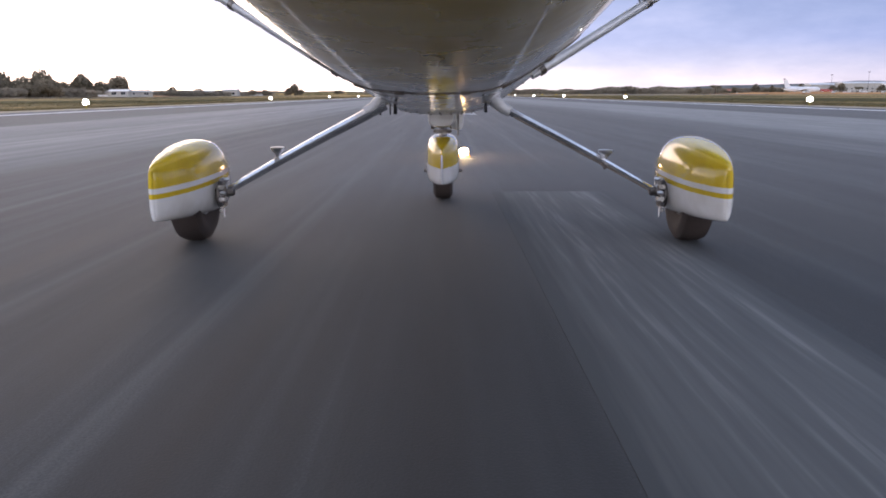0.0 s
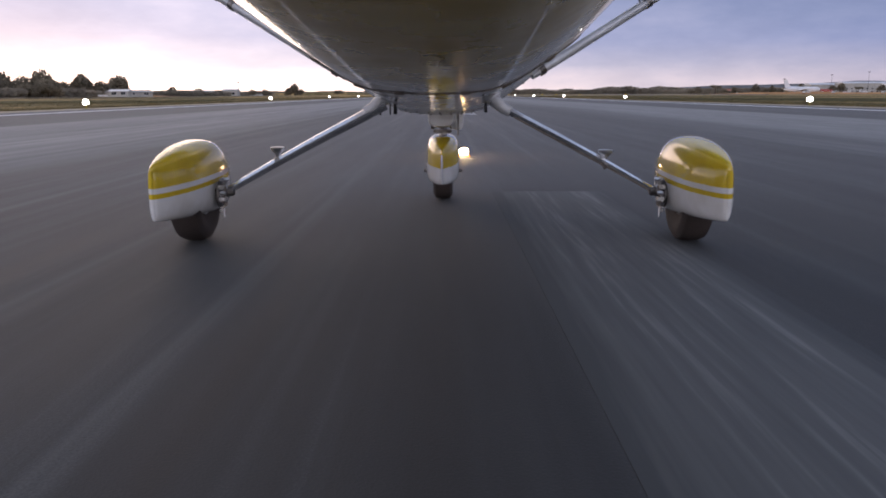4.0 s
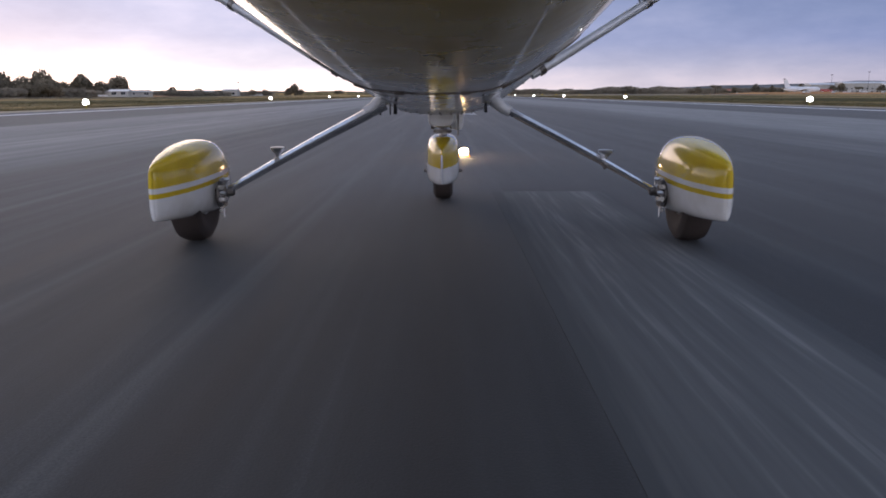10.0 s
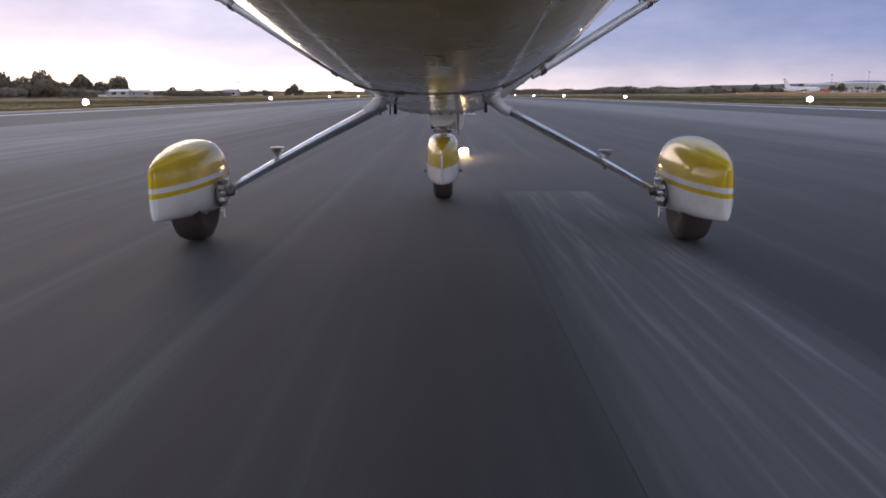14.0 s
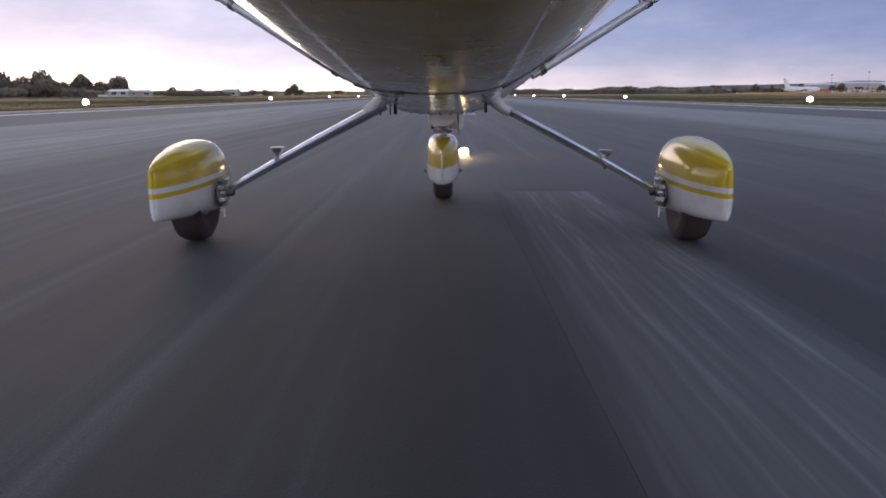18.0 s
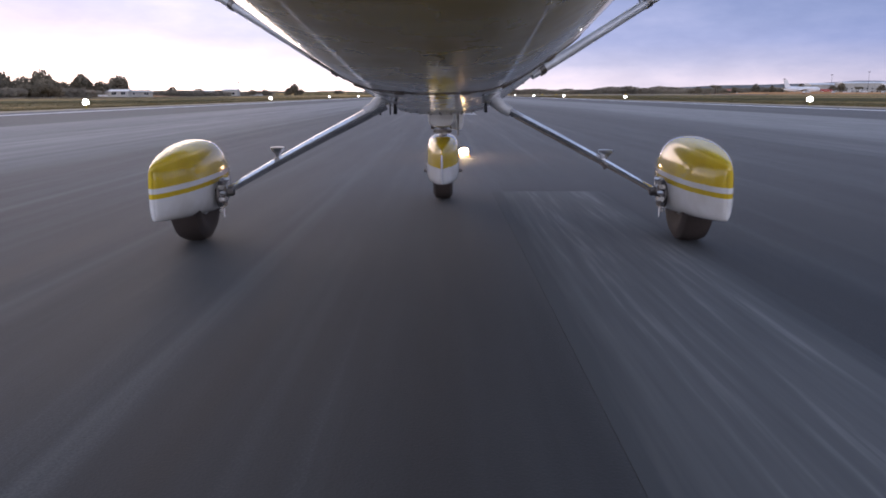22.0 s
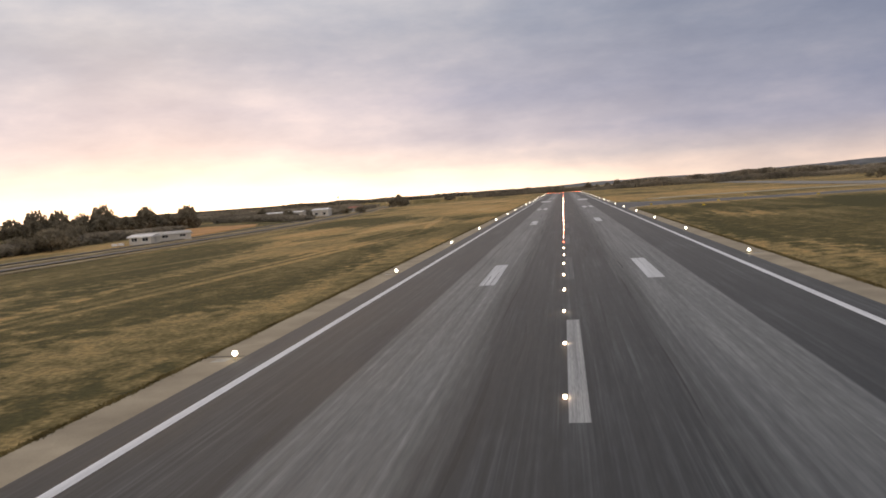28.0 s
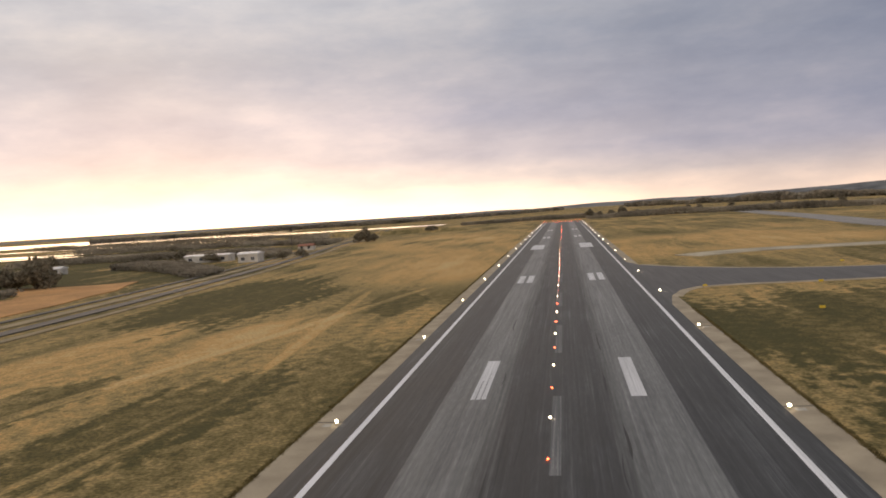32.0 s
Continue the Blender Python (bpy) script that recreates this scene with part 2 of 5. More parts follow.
def field_material(name):
    """Dry airfield grass: golden and olive swathes with mown lines, tussocks and bare soil."""
    m = bpy.data.materials.new(name)
    m.use_nodes = True
    t = m.node_tree
    b = t.nodes["Principled BSDF"]
    co = t.nodes.new("ShaderNodeTexCoord")

    def layer(sx, sy, scale, detail=5.0, turn=0.0):
        mp = t.nodes.new("ShaderNodeMapping")
        mp.inputs["Scale"].default_value = (sx, sy, 1)
        mp.inputs["Rotation"].default_value = (0, 0, radians(turn))
        t.links.new(co.outputs["Object"], mp.inputs[0])
        n = node(t, "ShaderNodeTexNoise", Scale=scale, Detail=detail)
        t.links.new(mp.outputs[0], n.inputs[0])
        return math_node(t, "SUBTRACT", n.outputs[0], 0.5)

    def times(v, k):
        return math_node(t, "MULTIPLY", v, k)

    def plus(a, c):
        return math_node(t, "ADD", a, c)

    big = layer(1.0, 0.40, 0.03)
    mown = layer(1.0, 0.10, 0.16, 4.0, 4.0)
    clump = layer(1.0, 0.7, 0.55, 6.0)
    small = layer(1, 1, 2.6, 4.0)
    tuft = layer(1, 1, 14.0)
    f = plus(times(big, 2.3), plus(times(mown, 1.4), plus(times(clump, 1.6), times(small, 0.9))))
    ragged = plus(times(mown, 1.1), plus(times(big, 1.0), times(clump, 0.9)))
    for cx, cy, rx, ry, turn, weight in SWATHES:
        mp = t.nodes.new("ShaderNodeMapping")
        mp.vector_type = "TEXTURE"
        mp.inputs["Location"].default_value = (cx, BAR + cy, 0)
        mp.inputs["Rotation"].default_value = (0, 0, radians(turn))
        mp.inputs["Scale"].default_value = (rx, ry, 1e6)
        t.links.new(co.outputs["Object"], mp.inputs[0])
        d = t.nodes.new("ShaderNodeVectorMath")
        d.operation = "LENGTH"
        t.links.new(mp.outputs[0], d.inputs[0])
        inside = ramp(t, plus(d.outputs["Value"], ragged), [(0.75, (1, 1, 1)), (1.15, (0, 0, 0))], "EASE")
        f = plus(f, times(inside, weight * 0.55))
    col = ramp(t, plus(times(f, 0.46), 0.505), [(0.14, (0.092, 0.083, 0.036)), (0.32, (0.160, 0.126, 0.054)), (0.47, (0.262, 0.200, 0.092)), (0.60, (0.395, 0.280, 0.125)), (0.74, (0.57, 0.350, 0.145)), (0.97, (0.58, 0.42, 0.21))])
    col = mix_rgb(t, 0.3, col, ramp(t, plus(tuft, 0.5), [(0.3, (0.5, 0.5, 0.45)), (0.7, (1.3, 1.25, 1.15))]), "MULTIPLY")
    col = mix_rgb(t, 0.5, col, ramp(t, plus(small, 0.5), [(0.36, (0.58, 0.57, 0.54)), (0.62, (1.25, 1.24, 1.2))]), "MULTIPLY")
    t.links.new(col, b.inputs["Base Color"])
    b.inputs["Roughness"].default_value = 0.95
    b.inputs["Specular IOR Level"].default_value = 0.08
    bp = node(t, "ShaderNodeBump", Strength=0.6, Distance=0.08)
    t.links.new(plus(tuft, times(small, 3.0)), bp.inputs["Height"])
    t.links.new(bp.outputs[0], b.inputs["Normal"])
    return m


def paint_material(name, bands, rough=0.16, fore=None, shine=0.5, rise=0.0, tail=0.0):
    """Glossy aircraft enamel in bands by height (metres, colour), which climb by rise forward of the station tail; fore: yellow aft of that station along the belly."""
    m = bpy.data.materials.new(name)
    m.use_nodes = True
    t = m.node_tree
    b = t.nodes["Principled BSDF"]
    co = t.nodes.new("ShaderNodeTexCoord")
    sep = t.nodes.new("ShaderNodeSeparateXYZ")
    t.links.new(co.outputs["Object"], sep.inputs[0])
    grime = node(t, "ShaderNodeTexNoise", Scale=5.0, Detail=6.0)
    speck = node(t, "ShaderNodeTexNoise", Scale=90.0, Detail=2.0)
    for n in (grime, speck):
        t.links.new(co.outputs["Object"], n.inputs[0])
    height = math_node(t, "SUBTRACT", sep.outputs[2], math_node(t, "MULTIPLY", math_node(t, "SUBTRACT", sep.outputs[1], tail), rise))
    col = None
    for low, c in bands:
        if col is None:
            col = c
        else:
            step = math_node(t, "GREATER_THAN", height, low)
            col = mix_rgb(t, step, col, c)
    if fore:
        x2 = math_node(t, "MULTIPLY", sep.outputs[0], sep.outputs[0])
        d = math_node(t, "SUBTRACT", math_node(t, "SUBTRACT", fore, math_node(t, "MULTIPLY", x2, 2.5)), sep.outputs[1])
        col = mix_rgb(t, math_node(t, "MULTIPLY", d, 3.0, True), col, (0.80, 0.54, 0.04))
    dirt = ramp(t, grime.outputs[0], [(0.35, (0.74, 0.71, 0.66)), (0.6, (1, 1, 1))])
    col = mix_rgb(t, 0.7, col, dirt, "MULTIPLY")
    t.links.new(col, b.inputs["Base Color"])
    t.links.new(ramp(t, grime.outputs[0], [(0.3, (rough * 1.8,) * 3), (0.65, (rough,) * 3)]), b.inputs["Roughness"])
    b.inputs["Coat Weight"].default_value = shine
    b.inputs["Coat IOR"].default_value = 1.3 + 0.75 * shine * shine
    b.inputs["Coat Roughness"].default_value = 0.08
    b.inputs["Specular IOR Level"].default_value = 0.3 + 0.5 * shine
    bp = node(t, "ShaderNodeBump", Strength=0.015, Distance=0.004)
    t.links.new(math_node(t, "ADD", grime.outputs[0], math_node(t, "MULTIPLY", speck.outputs[0], 0.1)), bp.inputs["Height"])
    t.links.new(bp.outputs[0], b.inputs["Normal"])
    return m


WHITE, YELLOW = (0.80, 0.79, 0.76), (0.66, 0.47, 0.014)
M_ASPHALT = asphalt_material("runway_asphalt", (0.037, 0.040, 0.042), (0.092, 0.099, 0.103), band=5.5)
M_TAXI = asphalt_material("taxiway_asphalt", (0.055, 0.055, 0.055), (0.10, 0.10, 0.10))
M_ROAD = asphalt_material("country_road_asphalt", (0.045, 0.043, 0.040), (0.085, 0.080, 0.073))
M_SHOULDER = material("shoulder_concrete", (0.36, 0.30, 0.215), 0.85, vary=0.2, scale=0.25, fine=20, bump=0.3)
M_LINE = marking_material("edge_line_paint", 0.92, (0.80, 0.80, 0.80))
M_DASH = marking_material("centreline_paint", 0.11)
M_DASH_FAINT = marking_material("scrubbed_centreline_paint", 0.09, ragged=0.2)
M_DASH_BRIGHT = marking_material("bright_centreline_paint", 0.5)
M_DASH_FRESH = marking_material("touchdown_paint", 0.75, (0.75, 0.75, 0.75))
M_FIELD = field_material("dry_grass_field")
M_WEED = foliage_material("olive_weeds", (0.17, 0.135, 0.06), 0.4, 5)
M_BELLY = paint_material("fuselage_enamel", [(-9, WHITE)], 0.22, fore=3.0, shine=0.78)
M_SPAT = paint_material("wheel_fairing_enamel", [(-9, WHITE), (0.272, YELLOW), (0.294, WHITE), (0.318, YELLOW)], 0.13, rise=0.035, tail=3.33)
M_NOSE_SPAT = paint_material("nose_fairing_enamel", [(-9, WHITE), (0.248, YELLOW)], 0.13, rise=0.07, tail=4.93)
M_WHITE = paint_material("white_enamel", [(-9, WHITE)], 0.25)
M_STEEL = material("brushed_steel", (0.55, 0.55, 0.56), 0.32, 1.0, 0.1, 8, 120, 0.05)
M_DARKSTEEL = material("oily_brake_steel", (0.20, 0.185, 0.17), 0.42, 0.8, 0.45, 18, 90, 0.3)
M_BRACKET = material("scuffed_bracket_metal", (0.52, 0.50, 0.47), 0.45, 0.5, 0.45, 25, 120, 0.25)
M_RUBBER = material("tyre_rubber", (0.045, 0.034, 0.029), 0.8, vary=0.3, scale=6, fine=120, bump=0.2)
M_STRAP = material("dark_rubber_strap", (0.17, 0.14, 0.11), 0.55, vary=0.2, bump=0.1)
M_LEG = material("grey_leg_enamel", (0.62, 0.63, 0.64), 0.22, 0.15, 0.10, 6, 80, 0.03, coat=0.8)
M_SPRING = material("polished_gear_leg", (0.80, 0.81, 0.83), 0.20, 0.92, 0.10, 7, 90, 0.03)
M_LAMP_WHITE = material("lit_white_lens", (0.9, 0.9, 0.85), 0.2, bump=0, emit=((1.0, 0.93, 0.82), 9.0))
M_LAMP_AMBER = material("lit_warm_lens", (0.9, 0.85, 0.7), 0.2, bump=0, emit=((1.0, 0.60, 0.27), 60.0))
M_LAMP_WARM = material("lit_warm_white_lens", (0.9, 0.88, 0.8), 0.2, bump=0, emit=((1.0, 0.80, 0.62), 45.0))
M_LAMP_HALO = material("orange_halo_rim", (0.8, 0.4, 0.1), 0.3, bump=0, emit=((1.0, 0.36, 0.07), 2.6))
M_LAMP_RED = material("lit_red_lens", (0.8, 0.1, 0.08), 0.2, bump=0, emit=((1.0, 0.10, 0.05), 12.0))
M_FIXTURE = material("yellow_light_base", (0.45, 0.33, 0.04), 0.6, bump=0.1)
M_CAST = material("cast_iron_light_ring", (0.12, 0.12, 0.12), 0.55, 0.7, 0.2, bump=0.2)
# leaf colour lifted above real foliage: distance haze put into the base colour
M_HAZED_LEAF = foliage_material("hazed_tree_foliage", (0.23, 0.20, 0.145), 0.3, 4)
M_BARK = material("tree_bark", (0.09, 0.07, 0.05), 0.9, vary=0.3, scale=2, fine=20, bump=0.4)
# woodland and scrub paled so that their own colour carries the haze
M_HAZED_WOODS = foliage_material("hazed_far_woodland", (0.26, 0.23, 0.18), 0.02, 0.2)
M_HILL = material("far_hill", (0.18, 0.182, 0.18), 0.95, vary=0.3, scale=0.004, fine=0.03, bump=0)
M_WALL = material("pale_render_wall", (0.48, 0.46, 0.42), 0.8, vary=0.1, scale=0.3, fine=4, bump=0.1)
M_ROOF = material("white_sheet_roof", (0.66, 0.66, 0.66), 0.5, 0.1, 0.08, 0.4, 5, 0.1)
M_TILE_ROOF = material("red_tile_roof", (0.30, 0.12, 0.075), 0.8, vary=0.25, scale=0.5, fine=5, bump=0.2)
M_GREY_ROOF = material("grey_sheet_roof", (0.36, 0.35, 0.33), 0.6, 0.1, 0.12, 0.4, 5, 0.1)
M_GLASS_DARK = material("dark_window_glass", (0.02, 0.025, 0.03), 0.1, vary=0.1, bump=0)
M_JET = material("airliner_white", (0.78, 0.78, 0.78), 0.3, vary=0.04, scale=0.3, fine=4, bump=0)
M_JET_BLUE = material("airliner_blue", (0.05, 0.09, 0.25), 0.3, vary=0.1, bump=0)
M_TRUCK = material("red_truck_paint", (0.38, 0.05, 0.03), 0.4, vary=0.15, bump=0)
M_DARK = material("dark_grey_metal", (0.06, 0.06, 0.065), 0.5, 0.4, 0.2, bump=0.1)
M_SKID = asphalt_material("rubber_smear", (0.022, 0.023, 0.024), (0.050, 0.052, 0.053))
M_TRENCH = material("bitumen_sealed_cut", (0.055, 0.05, 0.045), 0.9, vary=0.3, scale=1.5, fine=20, bump=0.2)
M_PIT = material("pale_pit_concrete", (0.40, 0.37, 0.31), 0.85, vary=0.2, scale=1.0, fine=20, bump=0.2)
M_DIRT = material("dirt_track", (0.30, 0.24, 0.15), 0.95, vary=0.25, scale=0.1, fine=2, bump=0.4)
M_WATER = material("estuary_water", (0.05, 0.06, 0.07), 0.08, vary=0.1, scale=0.02, fine=1, bump=0.1)
M_TAXI_PALE = asphalt_material("old_pale_asphalt", (0.19, 0.18, 0.165), (0.30, 0.285, 0.26))
M_PALE_SOIL = material("pale_bare_soil", (0.40, 0.35, 0.26), 0.95, vary=0.25, scale=0.08, fine=1.0, bump=0.3)
M_SIGN = material("yellow_sign_face", (0.60, 0.42, 0.03), 0.5, vary=0.1, bump=0)


# ---- mesh helpers ----
def finish(name, bm, mat, smooth=True):
    me = bpy.data.meshes.new(name)
    bmesh.ops.recalc_face_normals(bm, faces=bm.faces)
    bm.to_mesh(me)
    bm.free()
    me.materials.append(mat)
    for p in me.polygons:
        p.use_smooth = smooth
    if smooth:
        me.set_sharp_from_angle(angle=radians(38))
    return me


def part(name, bm, mat, parent, label="", smooth=True):
    ob = new(name, finish(name, bm, mat, smooth))
    ob.parent = parent
    return tagged(ob, label)


def thing(name, place, label, category, group="", kind="", rz=0.0):
    ob = new(name)
    ob.empty_display_size = 0.2
    ob.matrix_world = pose(*place, 0, 0, rz)
    return tagged(ob, label, category, group, kind)


def rings(bm, loops, close=True, caps=True):
    """Skin a list of loops of points that all have one length."""
    made = [[bm.verts.new(p) for p in loop] for loop in loops]
    for a, b in zip(made, made[1:]):
        n = len(a)
        for i in range(n if close else n - 1):
            j = (i + 1) % n
            bm.faces.new((a[i], a[j], b[j], b[i]))
    if caps and close:
        bm.faces.new(list(reversed(made[0])))
        bm.faces.new(made[-1])
    return bm


def tube(bm, pts, radii, sides=12, flat=1.0, caps=True, square=2.0):
    """A round bar along pts; flat squeezes it across its second axis."""
    pts = [Vector(p) for p in pts]
    if isinstance(radii, (int, float)):
        radii = [radii] * len(pts)
    loops = []
    for i, p in enumerate(pts):
        d = (pts[min(i + 1, len(pts) - 1)] - pts[max(i - 1, 0)]).normalized()
        u = d.cross(Vector((0, 1, 0)))
        if u.length < 1e-3:
            u = d.cross(Vector((1, 0, 0)))
        u.normalize()
        v = d.cross(u).normalized()
        loop = []
        for k in range(sides):
            c, s = math.cos(2 * math.pi * k / sides), math.sin(2 * math.pi * k / sides)
            c, s = math.copysign(abs(c) ** (2 / square), c), math.copysign(abs(s) ** (2 / square), s)
            loop.append(p + u * radii[i] * flat * c + v * radii[i] * s)
        loops.append(loop)
    return rings(bm, loops, True, caps)


def lathe(bm, profile, axis="z", sides=24, centre=(0, 0, 0)):
    """Turn (radius, height) pairs round an axis through centre."""
    c = Vector(centre)
    loops = []
    for r, h in profile:
        r = max(r, 1e-4)
        loop = []
        for k in range(sides):
            a = 2 * math.pi * k / sides
            x, y = r * math.cos(a), r * math.sin(a)
            loop.append(c + Vector({"z": (x, y, h), "x": (h, x, y), "y": (x, h, y)}[axis]))
        loops.append(loop)
    return rings(bm, loops)


def box(bm, lo, hi, bevel=0.0):
    lo, hi = Vector(lo), Vector(hi)
    made = bmesh.ops.create_cube(bm, size=1.0, matrix=Matrix.LocRotScale((lo + hi) / 2, None, hi - lo))
    if bevel:
        es = {e for v in made["verts"] for e in v.link_edges}
        bmesh.ops.bevel(bm, geom=list(es), offset=bevel, segments=2, affect="EDGES")
    return bm


def smooth_rows(rows, steps):
    """Catmull-Rom through rows of numbers."""
    rows = [tuple(map(float, r)) for r in rows]
    out = []
    for i in range(len(rows) - 1):
        p0, p1, p2, p3 = rows[max(i - 1, 0)], rows[i], rows[i + 1], rows[min(i + 2, len(rows) - 1)]
        for s in range(steps):
            u = s / steps
            out.append(tuple(0.5 * (2 * b + (c - a) * u + (2 * a - 5 * b + 4 * c - d) * u * u + (3 * b - a - 3 * c + d) * u ** 3)
                             for a, b, c, d in zip(p0, p1, p2, p3)))
    out.append(rows[-1])
    return out


def oval(w, lo, hi, n, y, sides=64, mid=None):
    """A rounded-box section across the aircraft at station y."""
    zc = (lo + hi) / 2 if mid is None else mid
    loop = []
    for k in range(sides):
        a = 2 * math.pi * k / sides
        c, s = math.cos(a), math.sin(a)
        h = hi - zc if s > 0 else zc - lo
        loop.append(Vector((w * math.copysign(abs(c) ** (2 / n), c), y, zc + h * math.copysign(abs(s) ** (2 / n), s))))
    return loop


def hull_section(w, lo, hi, y, sides):
    """A fuselage section at station y: flat keel, chines, sloping lower panels, upright sides and a rounded back."""
    half = [(0, 0), (0.159, 0.003), (0.286, 0.009), (0.397, 0.02), (0.508, 0.044), (0.635, 0.09), (0.778, 0.15), (0.889, 0.2), (0.952, 0.24), (0.992, 0.295), (1, 0.38)]
    line = smooth_rows([(-x, z) for x, z in half[:0:-1]] + half, 8)
    tall = min(1.0, (hi - lo) * 0.5 / 0.38)
    line = np.array([(x * w, lo + z * tall) for x, z in line])
    run = np.concatenate([[0.0], np.cumsum(np.hypot(*np.diff(line, axis=0).T))])
    at = np.linspace(0, run[-1], sides // 2 + 1)[:-1]
    low = [Vector((float(np.interp(d, run, line[:, 0])), y, float(np.interp(d, run, line[:, 1])))) for d in at]
    base = lo + 0.38 * tall
    high = []
    for k in range(sides - sides // 2):
        a = 2 * math.pi * k / sides
        c, q = math.cos(a), math.sin(a)
        high.append(Vector((w * math.copysign(abs(c) ** 0.8, c), y, base + (hi - base) * abs(q) ** 0.8)))
    return high + low


# ---- ground, runway and markings ----
MID = 0.85         # the runway's middle line
HALF = 17.2        # from there to the edge lines
LINE_L, LINE_R = MID - HALF, MID + HALF
END = BAR + 850    # the runway's far end


def slab(name, mat, x0, x1, y0, y1, z0, z1, label, category, kind="structure", parent=None, bevel=0.0):
    bm = bmesh.new()
    box(bm, (x0, y0, z0), (x1, y1, z1), bevel)
    ob = new(name, finish(name, bm, mat, False))
    if parent:
        ob.parent = parent
    return tagged(ob, label, category, kind=kind)


def field():
    """One sheet of grass to the horizon, a little uneven away from the runway."""
    bm = bmesh.new()
    xs = [-4600, -3000, -1800, -1000, -600, -350, -200, -120, -80, -50, -34, -26, 26, 34, 50, 80, 120, 200, 350, 600, 1000, 1800, 3000, 4600]
    ys = [-600, -300, -100, -40, 0, 20, 40, 70, 110, 160, 230, 320, 450, 620, 850, 1200, 1700, 2400, 3300, 4600]
    grid = []
    for y in ys:
        row = []
        for x in xs:
            away = min(1, max(0, (abs(x) - 30) / 200))
            row.append(bm.verts.new((x, y, -0.06 + away * (0.25 * noise.noise((x * 0.01, y * 0.01, 0))))))
        grid.append(row)
    for a, b in zip(grid, grid[1:]):
        for i in range(len(xs) - 1):
            bm.faces.new((a[i], a[i + 1], b[i + 1], b[i]))
    ob = new("ground", finish("ground", bm, M_FIELD))
    tagged(ob, "dry golden and olive airfield grass beside the runway", "grass", kind="structure")


field()
slab("runway", M_ASPHALT, LINE_L - 2.25, LINE_R + 2.25, -500, END + 6, -0.3, 0.0, "dark grey asphalt runway with rubber streaks", "runway")
for nm, a, b in (("pavement_port", LINE_L - 4.75, LINE_L - 2.25), ("pavement_starboard", LINE_R + 2.25, LINE_R + 4.75)):
    slab(nm, M_SHOULDER, a, b, -500, END + 6, -0.3, -0.012, "pale weathered concrete shoulder along the runway", "pavement")
for nm, x in (("edge_line_port", LINE_L), ("edge_line_starboard", LINE_R)):
    slab(nm, M_LINE, x - 0.28, x + 0.28, -500, END, 0.0, 0.004, "white painted line along the runway edge", "marking")
for k in range(-6, 19):
    y0 = BAR + 1.6 + 44.4 * k
    slab("centreline_dash", M_DASH_FAINT if y0 < 10 else M_DASH_BRIGHT if y0 < 120 else M_DASH, MID - 0.42, MID + 0.42, y0, y0 + 22.3, -0.004, 0.0015 if y0 < 10 else 0.004, "worn grey-white centreline dash on asphalt", "marking")
for y0, offs in ((0, (7.75,)), (112, (7.75,)), (225, (7.6, 9.9)), (470, (7.6, 9.9)), (590, (7.6, 9.9))):
    for s in (-1, 1):
        for o in offs:
            xa = MID + s * o
            if s < 0 and y0 < 200:
                # its near end is worn into three stripes
                for off, reach in ((-0.53, 8.0), (0.0, 8.0), (0.53, 8.0)):
                    slab("touchdown_bar", M_DASH_FRESH, xa + off - 0.22, xa + off + 0.22, BAR + y0, BAR + y0 + reach, 0.0, 0.004, "white touchdown bar worn into stripes", "marking")
                slab("touchdown_bar", M_DASH_FRESH, xa - 0.75, xa + 0.28, BAR + y0 + 8.0, BAR + y0 + 12.5, 0.0, 0.004, "white touchdown bar worn into stripes", "marking")
                slab("touchdown_bar", M_DASH_FRESH, xa + 0.33, xa + 0.75, BAR + y0 + 8.0, BAR + y0 + 12.5, 0.0, 0.004, "white touchdown bar worn into stripes", "marking")
                slab("touchdown_bar", M_DASH_FRESH, xa - 0.75, xa + 0.75, BAR + y0 + 12.5, BAR + y0 + 18.7, 0.0, 0.004, "white touchdown bar painted on the runway", "marking")
                continue
            slab("touchdown_bar", M_DASH_FRESH, xa - 0.75, xa + 0.75, BAR + y0, BAR + y0 + 18.7, 0.0, 0.004, "white touchdown bar painted on the runway", "marking")
for s in (-1, 1):
    slab("aiming_bar", M_DASH_FRESH, MID + s * 10.5 - 2.7, MID + s * 10.5 + 2.7, BAR + 365, BAR + 400, 0.0, 0.004, "broad white aiming bar painted on the runway", "marking")


def tyre_mark(x, y, length, width, drift, bow):
    """A long thin smear of rubber, tapered at both ends."""
    bm = bmesh.new()
    left, right = [], []
    for k in range(13):
        u = k / 12
        half = width / 2 * min(1, 5 * u + 0.1, 3 * (1 - u) + 0.1)
        cx = x + drift * u + bow * math.sin(math.pi * u)
        left.append(bm.verts.new((cx - half, y + length * u, 0.003)))
        right.append(bm.verts.new((cx + half, y + length * u, 0.003)))
    for k in range(12):
        bm.faces.new((left[k], right[k], right[k + 1], left[k + 1]))
    tagged(new("tyre_mark", finish("tyre_mark", bm, M_SKID, False)), "dark rubber tyre mark smeared along the asphalt", "tyre mark", kind="structure")


mark_rng = random.Random(11)
for k in range(64):
    reach = mark_rng.uniform(4, 26)
    off = mark_rng.choice((-1, 1)) * abs(mark_rng.gauss(4.6, 1.3))
    tyre_mark(MID + off, mark_rng.uniform(75, 640), reach, mark_rng.uniform(0.09, 0.24), mark_rng.gauss(0, 0.010) * reach, mark_rng.gauss(0, 0.12))


